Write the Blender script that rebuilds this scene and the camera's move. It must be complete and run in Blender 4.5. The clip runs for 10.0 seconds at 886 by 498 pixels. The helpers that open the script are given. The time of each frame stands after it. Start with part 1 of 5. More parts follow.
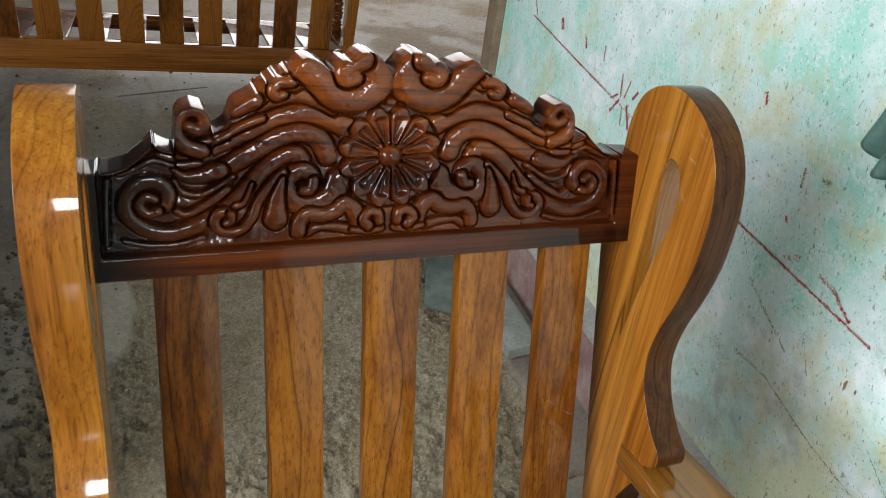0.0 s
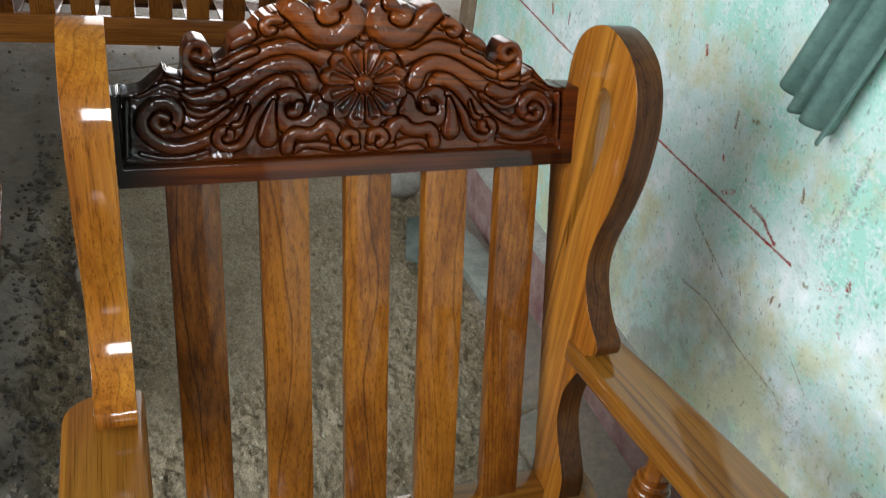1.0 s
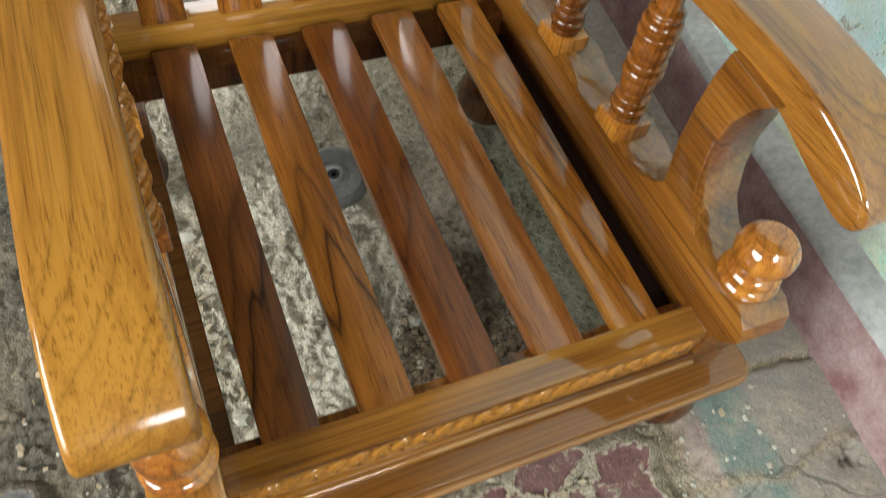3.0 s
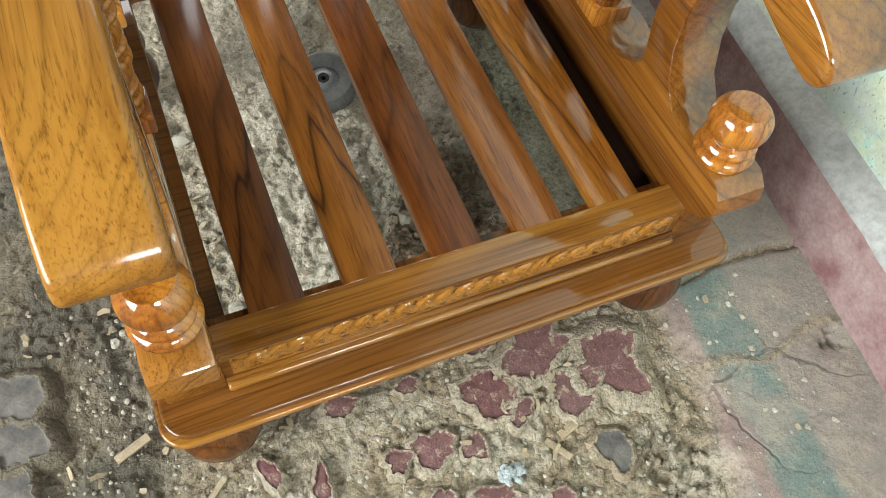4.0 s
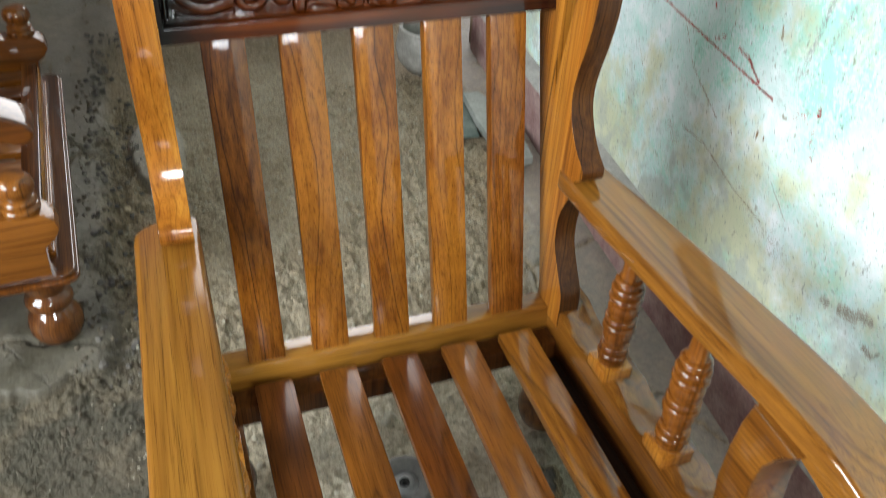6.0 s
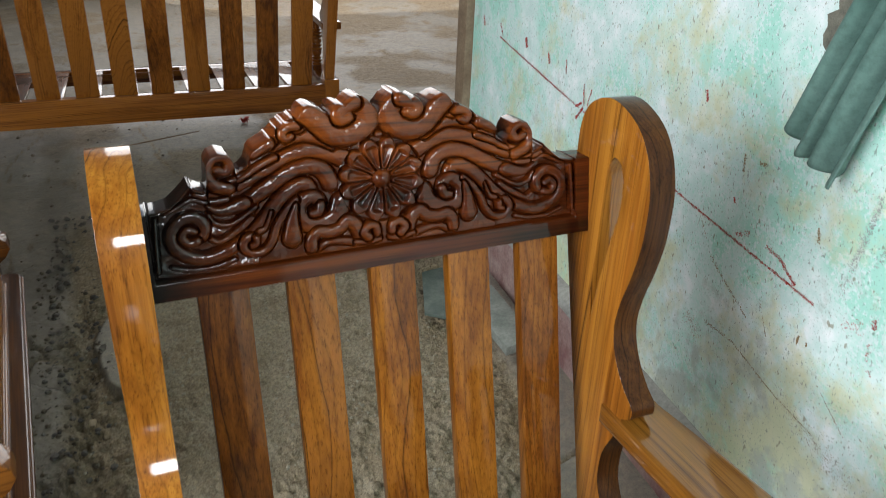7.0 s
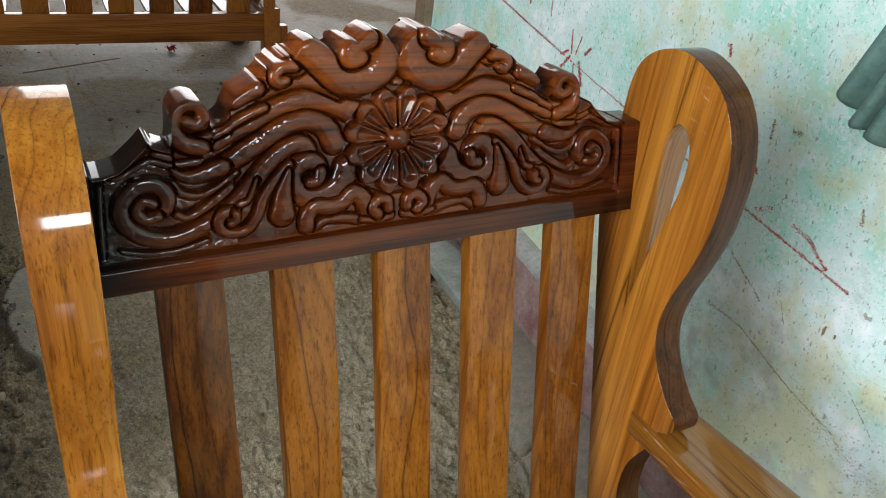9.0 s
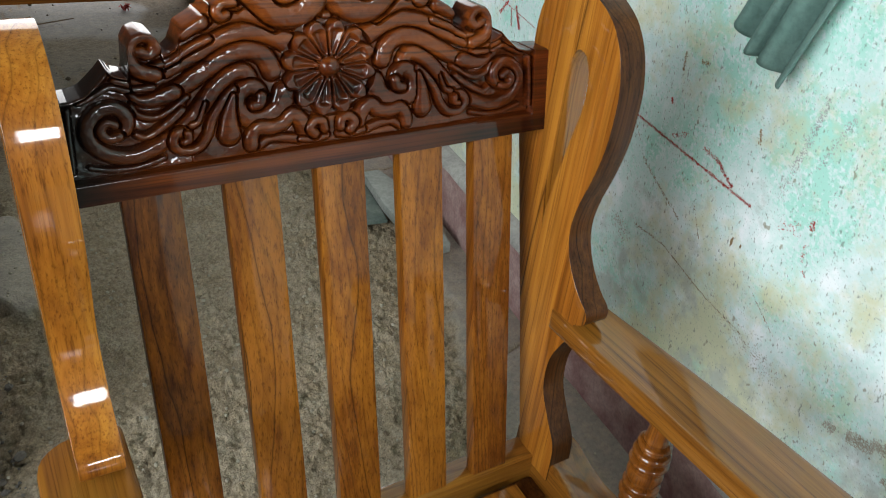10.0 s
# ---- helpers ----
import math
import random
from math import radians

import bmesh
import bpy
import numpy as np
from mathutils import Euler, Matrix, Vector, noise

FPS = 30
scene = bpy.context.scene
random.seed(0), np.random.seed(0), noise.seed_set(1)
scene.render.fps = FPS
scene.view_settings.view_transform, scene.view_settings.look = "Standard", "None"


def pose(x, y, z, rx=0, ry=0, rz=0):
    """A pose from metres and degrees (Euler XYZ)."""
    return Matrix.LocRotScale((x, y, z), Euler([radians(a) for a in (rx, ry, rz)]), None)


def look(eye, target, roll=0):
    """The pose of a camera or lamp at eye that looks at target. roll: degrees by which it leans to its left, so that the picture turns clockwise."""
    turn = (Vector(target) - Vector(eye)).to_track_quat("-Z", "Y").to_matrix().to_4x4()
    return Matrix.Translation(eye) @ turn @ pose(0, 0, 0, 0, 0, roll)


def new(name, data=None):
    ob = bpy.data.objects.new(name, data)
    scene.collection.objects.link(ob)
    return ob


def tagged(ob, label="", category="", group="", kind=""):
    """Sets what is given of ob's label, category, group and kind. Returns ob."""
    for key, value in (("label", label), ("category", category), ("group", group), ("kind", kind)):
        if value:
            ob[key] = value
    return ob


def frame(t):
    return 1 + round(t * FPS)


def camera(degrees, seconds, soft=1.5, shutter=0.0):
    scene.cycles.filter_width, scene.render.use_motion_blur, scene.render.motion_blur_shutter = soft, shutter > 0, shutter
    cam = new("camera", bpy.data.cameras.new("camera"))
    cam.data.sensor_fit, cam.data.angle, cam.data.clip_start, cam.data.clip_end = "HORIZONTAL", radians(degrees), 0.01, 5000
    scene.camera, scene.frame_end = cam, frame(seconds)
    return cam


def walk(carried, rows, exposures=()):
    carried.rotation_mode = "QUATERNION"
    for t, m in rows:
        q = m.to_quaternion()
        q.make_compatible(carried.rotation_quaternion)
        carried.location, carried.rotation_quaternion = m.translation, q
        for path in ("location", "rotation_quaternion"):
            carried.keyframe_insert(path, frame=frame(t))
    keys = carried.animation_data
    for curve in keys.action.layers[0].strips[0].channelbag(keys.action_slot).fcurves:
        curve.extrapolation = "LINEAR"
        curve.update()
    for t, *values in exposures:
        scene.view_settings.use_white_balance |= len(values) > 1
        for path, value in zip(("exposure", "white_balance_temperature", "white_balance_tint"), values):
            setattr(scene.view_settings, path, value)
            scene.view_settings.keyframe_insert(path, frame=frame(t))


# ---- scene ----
cam = camera(58.6, 10.0, 0.75, 0.35)
EXPOSURES = [(0, -0.3), (1, -0.36), (2, -0.1), (3, 0.23), (4.5, 0.42), (5, 0.46), (5.5, 0.31), (6, 0.2), (6.2, 0.12), (7.3, -0.36), (8.5, -0.3), (10, -0.34)]
PATH = [
    (0, (-0.259, -0.586, 1.284), (0.451, 1.028, 0.341), 8.0),
    (0.5, (-0.258, -0.699, 1.283), (0.404, 0.936, 0.34), 7.2),
    (1, (-0.296, -0.762, 1.283), (0.44, 0.823, 0.311), 7.9),
    (1.5, (-0.266, -0.832, 1.241), (0.413, 0.651, 0.084), 7.0),
    (2, (-0.279, -0.866, 1.182), (0.389, 0.419, -0.198), 8.5),
    (2.5, (-0.265, -0.894, 1.145), (0.367, 0.225, -0.387), 9.8),
    (3, (-0.27, -0.948, 1.117), (0.325, 0.051, -0.51), 10.7),
    (3.2, (-0.27, -0.974, 1.107), (0.304, -0.01, -0.548), 10.6),
    (4.3, (-0.258, -1.049, 1.094), (0.264, -0.146, -0.612), 8.7),
    (4.5, (-0.256, -1.053, 1.096), (0.264, -0.143, -0.608), 8.3),
    (5, (-0.26, -1.05, 1.11), (0.285, -0.038, -0.527), 8.0),
    (5.3, (-0.263, -1.028, 1.182), (0.257, 0.093, -0.39), 5.8),
    (5.5, (-0.292, -1.008, 1.222), (0.262, 0.243, -0.236), 5.7),
    (6, (-0.297, -0.968, 1.3), (0.284, 0.525, 0.103), 3.4),
    (6.2, (-0.291, -0.947, 1.32), (0.301, 0.614, 0.219), 2.7),
    (7.3, (-0.323, -0.663, 1.347), (0.46, 0.946, 0.455), 2.3),
    (7.5, (-0.325, -0.628, 1.339), (0.491, 0.95, 0.419), 2.2),
    (8, (-0.304, -0.523, 1.299), (0.561, 0.983, 0.307), 3.4),
    (8.5, (-0.31, -0.481, 1.29), (0.554, 1.001, 0.261), 5.3),
    (9, (-0.331, -0.503, 1.28), (0.553, 0.975, 0.265), 7.6),
    (9.5, (-0.347, -0.574, 1.286), (0.592, 0.851, 0.244), 8.6),
    (10, (-0.355, -0.64, 1.3), (0.578, 0.751, 0.208), 7.2),
]
walk(cam, [(t, look(eye, target, roll)) for t, eye, target, roll in PATH], EXPOSURES)

# ---------------------------------------------------------------- light
world = bpy.data.worlds.new("sky")
scene.world = world
world.use_nodes = True
wn = world.node_tree
sky = wn.nodes.new("ShaderNodeTexSky")
sky.sky_type, sky.sun_disc = "NISHITA", False
sky.sun_elevation, sky.sun_rotation = radians(58), radians(-25)
wn.links.new(sky.outputs[0], wn.nodes["Background"].inputs[0])
wn.nodes["Background"].inputs[1].default_value = 0.12

sun = new("sun", bpy.data.lights.new("sun", "SUN"))
sun.data.energy, sun.data.angle, sun.data.color = 3.0, radians(0.5), (1.0, 0.95, 0.87)
sun.matrix_world = look((-2.0, 8.0, 10.0), (0.0, 5.5, 0.0))


def opening_light(name, eye, target, wide, high, watts, color=(0.93, 0.97, 1.0)):
    lamp = new(name, bpy.data.lights.new(name, "AREA"))
    lamp.data.shape, lamp.data.size, lamp.data.size_y = "RECTANGLE", wide, high
    lamp.data.energy, lamp.data.color = watts, color
    lamp.matrix_world = look(eye, target)


opening_light("daylight_left", (-3.17, -1.15, 1.90), (0.0, 0.0, 0.75), 2.3, 1.55, 268, (0.87, 0.965, 1.0))
opening_light("daylight_back", (1.75, 7.5, 3.85), (1.75, 0.0, 1.7), 4.4, 5.3, 410, (1.0, 0.98, 0.94))
opening_light("daylight_front", (-0.1, -3.1, 2.2), (-0.1, 0.0, 0.9), 0.8, 0.5, 50)

FLOOR = 0.045


# ---------------------------------------------------------------- mesh helpers
def finish(name, bm, material, parent=None, smooth=True):
    mesh = bpy.data.meshes.new(name)
    bm.normal_update()
    bm.to_mesh(mesh)
    bm.free()
    if smooth:
        mesh.shade_smooth()
        mesh.set_sharp_from_angle(angle=radians(38))
    if material:
        mesh.materials.append(material)
    ob = new(name, mesh)
    ob.parent = parent
    return ob


def part(name, bm, material, parent, label=""):
    return tagged(finish(name, bm, material, parent), label)


def spline(points, steps=6, closed=False):
    """A smooth curve through the points."""
    p = [Vector(q) for q in points]
    n = len(p)
    out = []
    for i in range(n if closed else n - 1):
        if closed:
            a, b, c, d = p[i - 1], p[i], p[(i + 1) % n], p[(i + 2) % n]
        else:
            a, b, c, d = p[max(i - 1, 0)], p[i], p[i + 1], p[min(i + 2, n - 1)]
        for k in range(steps):
            s = k / steps
            out.append(0.5 * (2 * b + (c - a) * s + (2 * a - 5 * b + 4 * c - d) * s * s + (3 * b - a - 3 * c + d) * s ** 3))
    if not closed:
        out.append(p[-1])
    return out


def plate(loops, axis, lo, hi, bevel=0.003, segments=2):
    """A board cut to flat loops (outline first, then holes), thick from lo to hi along the axis."""
    bm = bmesh.new()

    def at(q, w):
        return {"x": (w, q[0], q[1]), "y": (q[0], w, q[1]), "z": (q[0], q[1], w)}[axis]

    rim = []
    for loop in loops:
        rings = []
        for w in (lo, hi):
            vs = [bm.verts.new(at(q, w)) for q in loop]
            es = [bm.edges.new((vs[i], vs[(i + 1) % len(vs)])) for i in range(len(vs))]
            rings.append((vs, es))
        rim.append(rings)
    for side in (0, 1):
        bmesh.ops.triangle_fill(bm, use_beauty=True, use_dissolve=True, edges=[e for rings in rim for e in rings[side][1]])
    rims = []
    for rings in rim:
        a, b = rings[0][0], rings[1][0]
        for i in range(len(a)):
            j = (i + 1) % len(a)
            bm.faces.new((a[i], a[j], b[j], b[i]))
        rims += rings[0][1] + rings[1][1]
    bmesh.ops.recalc_face_normals(bm, faces=bm.faces)
    if bevel:
        bmesh.ops.bevel(bm, geom=[e for e in rims if e.is_valid], offset=bevel, segments=segments, profile=0.6, affect="EDGES", clamp_overlap=True)
    return bm


def beam(a, b, bevel=0.003, segments=2, m=None):
    """A box from corner a to corner b with eased edges."""
    bm = bmesh.new()
    bmesh.ops.create_cube(bm, size=1.0)
    size = Vector(b) - Vector(a)
    mid = (Vector(b) + Vector(a)) / 2
    bmesh.ops.transform(bm, matrix=Matrix.Translation(mid) @ Matrix.Diagonal((*size, 1)), verts=bm.verts)
    if bevel:
        bmesh.ops.bevel(bm, geom=bm.edges[:], offset=bevel, segments=segments, profile=0.6, affect="EDGES", clamp_overlap=True)
    if m is not None:
        bmesh.ops.transform(bm, matrix=m, verts=bm.verts)
    return bm


def lathe(profile, center, segments=40):
    """A turned solid: profile of (radius, z) from the bottom up."""
    bm = bmesh.new()
    rings = []
    for r, z in profile:
        rings.append([bm.verts.new((center[0] + r * math.cos(2 * math.pi * k / segments), center[1] + r * math.sin(2 * math.pi * k / segments), center[2] + z)) for k in range(segments)])
    for a, b in zip(rings, rings[1:]):
        for k in range(segments):
            j = (k + 1) % segments
            bm.faces.new((a[k], a[j], b[j], b[k]))
    bm.faces.new(rings[0][::-1])
    bm.faces.new(rings[-1])
    return bm


# ---------------------------------------------------------------- materials
def nodes_of(name):
    mat = bpy.data.materials.new(name)
    mat.use_nodes = True
    return mat, mat.node_tree.nodes, mat.node_tree.links, mat.node_tree.nodes["Principled BSDF"]


def ramp(nodes, links, source, stops):
    node = nodes.new("ShaderNodeValToRGB")
    while len(node.color_ramp.elements) < len(stops):
        node.color_ramp.elements.new(0.5)
    for e, (p, c) in zip(node.color_ramp.elements, stops):
        e.position = p
        e.color = (*c, 1) if len(c) == 3 else c
    links.new(source, node.inputs[0])
    return node.outputs[0]


def noise_tex(nodes, links, vector, scale, detail=4.0, rough=0.55, distort=0.0):
    node = nodes.new("ShaderNodeTexNoise")
    node.inputs["Scale"].default_value, node.inputs["Detail"].default_value = scale, detail
    node.inputs["Roughness"].default_value, node.inputs["Distortion"].default_value = rough, distort
    links.new(vector, node.inputs["Vector"])
    return node.outputs["Fac"]


def mixed(nodes, links, fac, a, b, mode="MIX"):
    node = nodes.new("ShaderNodeMix")
    node.data_type, node.blend_type = "RGBA", mode
    for slot, v in ((0, fac), (6, a), (7, b)):
        if isinstance(v, (int, float)):
            node.inputs[slot].default_value = v
        elif isinstance(v, tuple):
            node.inputs[slot].default_value = (*v, 1)
        else:
            links.new(v, node.inputs[slot])
    return node.outputs[2]


def calc(nodes, links, op, a, b=0.0, clamp=False):
    node = nodes.new("ShaderNodeMath")
    node.operation, node.use_clamp = op, clamp
    for slot, v in ((0, a), (1, b)):
        if isinstance(v, (int, float)):
            node.inputs[slot].default_value = v
        else:
            links.new(v, node.inputs[slot])
    return node.outputs[0]


def calc_vec(nodes, links, value):
    comb = nodes.new("ShaderNodeCombineXYZ")
    links.new(value, comb.inputs[0])
    return comb.outputs[0]


def bump(nodes, links, height, strength, distance):
    node = nodes.new("ShaderNodeBump")
    node.inputs["Strength"].default_value, node.inputs["Distance"].default_value = strength, distance
    links.new(height, node.inputs["Height"])
    return node.outputs[0]


def wood(name, axis, pale, mid, dark, shift=0.22, gloss=0.035, figure=1.0, peel=0.07, coat=1.5, lean=0.0):
    """Varnished teak: grain along the axis, dark growth lines, and a tone of its own for each board."""
    mat, nodes, links, bsdf = nodes_of(name)
    co = nodes.new("ShaderNodeTexCoord").outputs["Object"]
    info = nodes.new("ShaderNodeObjectInfo").outputs["Random"]
    off = nodes.new("ShaderNodeVectorMath")
    off.operation = "MULTIPLY_ADD"
    off.inputs[1].default_value = (1, 1, 1)
    links.new(co, off.inputs[0])
    comb = nodes.new("ShaderNodeCombineXYZ")
    for i, k in enumerate((7.3, 4.1, 9.7)):
        links.new(calc(nodes, links, "MULTIPLY", info, k), comb.inputs[i])
    links.new(comb.outputs[0], off.inputs[2])
    def along(k):
        stretch = nodes.new("ShaderNodeMapping")
        s = [1.0, 1.0, 1.0]
        s["xyz".index(axis)] = k
        stretch.inputs["Scale"].default_value = s
        links.new(off.outputs[0], stretch.inputs["Vector"])
        return stretch.outputs[0]

    # growth rings round a pith that runs a little askew to the board, so that some faces show arches
    sep = nodes.new("ShaderNodeSeparateXYZ")
    links.new(co, sep.inputs[0])
    one, two = [i for i in range(3) if i != "xyz".index(axis)]
    length = sep.outputs["xyz".index(axis)]
    slow, sway = along(0.085), along(0.09)
    ring_a = calc(nodes, links, "ADD", calc(nodes, links, "ADD", sep.outputs[one], calc(nodes, links, "MULTIPLY", calc(nodes, links, "SUBTRACT", info, 0.5), 0.30)), calc(nodes, links, "MULTIPLY", noise_tex(nodes, links, slow, 7.0, 2.0), 0.115))
    ring_b = calc(nodes, links, "ADD", calc(nodes, links, "ADD", sep.outputs[two], calc(nodes, links, "MULTIPLY", length, 0.035 - lean)), calc(nodes, links, "MULTIPLY", noise_tex(nodes, links, sway, 8.0, 2.0), 0.045))
    radius = calc(nodes, links, "SQRT", calc(nodes, links, "ADD", calc(nodes, links, "MULTIPLY", ring_a, ring_a), calc(nodes, links, "MULTIPLY", ring_b, ring_b)))
    rings = calc(nodes, links, "ADD", calc(nodes, links, "MULTIPLY", radius, 125.0), calc(nodes, links, "MULTIPLY", noise_tex(nodes, links, along(0.05), 30.0, 3.0, 0.55), 1.3))
    frac = calc(nodes, links, "FRACT", rings)
    line = ramp(nodes, links, frac, [(0.0, (0.10,) * 3), (0.05, (0.0,) * 3), (0.14, (0.65,) * 3), (0.34, (1, 1, 1)), (0.72, (0.9,) * 3), (0.95, (0.45,) * 3), (1.0, (0.10,) * 3)])
    faint = ramp(nodes, links, noise_tex(nodes, links, calc_vec(nodes, links, rings), 0.45, 2.0), [(0.43, (0.06 * figure,) * 3), (0.66, (0.95 * figure,) * 3)])
    fine = noise_tex(nodes, links, along(0.012), 420.0, 3.0, 0.65)
    streak = noise_tex(nodes, links, along(0.018), 95.0, 4.0, 0.62)
    broad = noise_tex(nodes, links, along(0.12), 9.0, 4.0, 0.6)
    tone = calc(nodes, links, "ADD", calc(nodes, links, "ADD", calc(nodes, links, "MULTIPLY", broad, 0.62), calc(nodes, links, "MULTIPLY", streak, 0.36)), calc(nodes, links, "MULTIPLY", calc(nodes, links, "SUBTRACT", info, 0.5), shift), True)
    body = ramp(nodes, links, tone, [(0.355, dark), (0.463, mid), (0.588, pale)])
    lined = mixed(nodes, links, calc(nodes, links, "MULTIPLY", calc(nodes, links, "SUBTRACT", 1.0, line), faint), body, tuple(c * 0.35 for c in dark))
    grain = ramp(nodes, links, fine, [(0.32, (0.45, 0.39, 0.35)), (0.48, (1, 1, 1))])
    col = mixed(nodes, links, 0.8, lined, grain, "MULTIPLY")
    links.new(col, bsdf.inputs["Base Color"])
    bsdf.inputs["Roughness"].default_value = 0.42
    bsdf.inputs["Specular IOR Level"].default_value = 0.08
    bsdf.inputs["Coat Weight"].default_value = 0.8
    bsdf.inputs["Coat IOR"].default_value = coat
    links.new(ramp(nodes, links, noise_tex(nodes, links, co, 22.0, 3.0), [(0.3, (gloss,) * 3), (0.75, (gloss + 0.06,) * 3)]), bsdf.inputs["Coat Roughness"])
    h = calc(nodes, links, "ADD", noise_tex(nodes, links, co, 55.0 if peel < 0.1 else 210.0, 3.0), calc(nodes, links, "MULTIPLY", fine, 0.22))
    links.new(bump(nodes, links, h, peel, 0.0012), bsdf.inputs["Coat Normal"])
    links.new(bump(nodes, links, fine, 0.22, 0.0006), bsdf.inputs["Normal"])
    return mat


PALE, MID, DARK = (0.43, 0.165, 0.021), (0.30, 0.098, 0.011), (0.14, 0.038, 0.005)
teak = {"z": wood("teak_z", "z", PALE, MID, DARK, coat=1.7)}
teak.update({a: wood("teak_" + a, a, (0.300, 0.128, 0.0185), (0.202, 0.075, 0.0098), (0.090, 0.028, 0.0042), figure=0.6, gloss=0.035 if a == "x" else 0.10, coat=1.75 if a == "x" else 1.42) for a in "xy"})
teak_dark = {a: wood("teak_dark_" + a, a, (0.24, 0.082, 0.012), (0.150, 0.045, 0.006), (0.062, 0.017, 0.003)) for a in "xyz"}
teak_brown = wood("teak_brown", "x", (0.148, 0.052, 0.0080), (0.088, 0.028, 0.0044), (0.035, 0.0098, 0.0020), figure=0.8, coat=1.6)
teak_side = wood("teak_side", "y", (0.255, 0.098, 0.0135), (0.165, 0.056, 0.0072), (0.075, 0.022, 0.0035), figure=0.8, coat=1.78)
teak_carved = wood("teak_carved", "x", (0.30, 0.120, 0.0170), (0.200, 0.070, 0.0090), (0.090, 0.027, 0.0040), figure=0.5, gloss=0.10, coat=1.45)
teak_foot = wood("teak_foot", "z", (0.130, 0.042, 0.0068), (0.075, 0.0215, 0.0036), (0.030, 0.0080, 0.0016), gloss=0.02, coat=1.72)
teak_turned = wood("teak_turned", "z", (0.30, 0.110, 0.016), (0.20, 0.062, 0.008), (0.085, 0.023, 0.003))
teak_slat_y = wood("teak_seat_slat", "y", (0.245, 0.085, 0.0104), (0.146, 0.043, 0.0052), (0.060, 0.0150, 0.0026), 0.24, 0.035, 1.0, 0.07, 1.42)
teak_slat_z = wood("teak_back_slat", "z", (0.34, 0.120, 0.0135), (0.205, 0.061, 0.0062), (0.085, 0.020, 0.003), 0.20, 0.035, 1.06, 0.07, 1.36)
seat_woods = [
    wood("teak_seat_brown", "y", (0.108, 0.032, 0.0054), (0.062, 0.0165, 0.0028), (0.030, 0.0075, 0.0016), 0.1, 0.13, 1.0, 0.06, 1.36),
    wood("teak_seat_amber", "y", (0.190, 0.062, 0.0078), (0.110, 0.033, 0.0042), (0.050, 0.0130, 0.0024), 0.1, 0.13, 1.0, 0.06, 1.36),
    wood("teak_seat_red", "y", (0.168, 0.050, 0.0070), (0.112, 0.030, 0.0042), (0.060, 0.0145, 0.0026), 0.1, 0.11, 0.7, 0.06, 1.36),
    wood("teak_seat_russet", "y", (0.245, 0.082, 0.0130), (0.165, 0.050, 0.0074), (0.080, 0.0210, 0.0036), 0.1, 0.11, 0.8, 0.06, 1.66),
    wood("teak_seat_gold", "y", (0.330, 0.125, 0.0145), (0.215, 0.072, 0.0080), (0.092, 0.0260, 0.0036), 0.1, 0.10, 1.0, 0.06, 1.70),
]
back_woods = [
    wood("teak_back_brown", "z", (0.250, 0.086, 0.0098), (0.150, 0.045, 0.0050), (0.058, 0.0145, 0.0022), 0.1, 0.03, 1.0, 0.06, 1.38, 0.165),
    wood("teak_back_tan", "z", (0.285, 0.098, 0.0115), (0.175, 0.051, 0.0058), (0.074, 0.0180, 0.0028), 0.1, 0.03, 1.0, 0.06, 1.40, 0.165),
    wood("teak_back_gold", "z", (0.33, 0.116, 0.0125), (0.205, 0.061, 0.0062), (0.082, 0.0195, 0.0030), 0.1, 0.03, 1.1, 0.06, 1.40, 0.165),
    wood("teak_back_honey", "z", (0.33, 0.116, 0.0125), (0.205, 0.061, 0.0062), (0.082, 0.0195, 0.0030), 0.1, 0.03, 1.1, 0.06, 1.40, 0.165),
    wood("teak_back_amber", "z", (0.27, 0.092, 0.0105), (0.165, 0.048, 0.0055), (0.070, 0.0170, 0.0028), 0.1, 0.03, 1.0, 0.06, 1.40, 0.165),
]
rosewood = wood("dark_stained_carving", "x", (0.190, 0.042, 0.0046), (0.084, 0.0150, 0.0020), (0.017, 0.0033, 0.0010), 0.0, 0.012, 1.0, 0.05, 1.45)


def darken_end(mat, start, stop):
    """Blackens one end of the board along x, with a ragged edge."""
    nodes, links = mat.node_tree.nodes, mat.node_tree.links
    bsdf = nodes["Principled BSDF"]
    co = nodes.new("ShaderNodeTexCoord").outputs["Object"]
    sep = nodes.new("ShaderNodeSeparateXYZ")
    links.new(co, sep.inputs[0])
    edge = calc(nodes, links, "ADD", sep.outputs[0], calc(nodes, links, "MULTIPLY", calc(nodes, links, "SUBTRACT", noise_tex(nodes, links, co, 22.0, 4.0), 0.5), 0.09))
    span = nodes.new("ShaderNodeMapRange")
    span.inputs["From Min"].default_value, span.inputs["From Max"].default_value = start, stop
    links.new(edge, span.inputs["Value"])
    links.new(mixed(nodes, links, span.outputs[0], (0.0075, 0.0055, 0.0045), bsdf.inputs["Base Color"].links[0].from_socket), bsdf.inputs["Base Color"])


darken_end(rosewood, -0.290, -0.185)
# Darker teak that holds the shade of front edges and of the bearer.
teak_shaded = wood("teak_shaded_dark", "z", (0.105, 0.036, 0.007), (0.062, 0.019, 0.004), (0.026, 0.008, 0.002), 0.1, 0.05, 1.0, 0.07, 1.22)


# Near-black colour for the shade between the last slat and side frame.
gap_shade_mat = wood("gap_shade_black", "y", (0.020, 0.010, 0.006), (0.012, 0.006, 0.004), (0.006, 0.004, 0.003), 0.1, 0.2, 1.0, 0.07, 1.15)


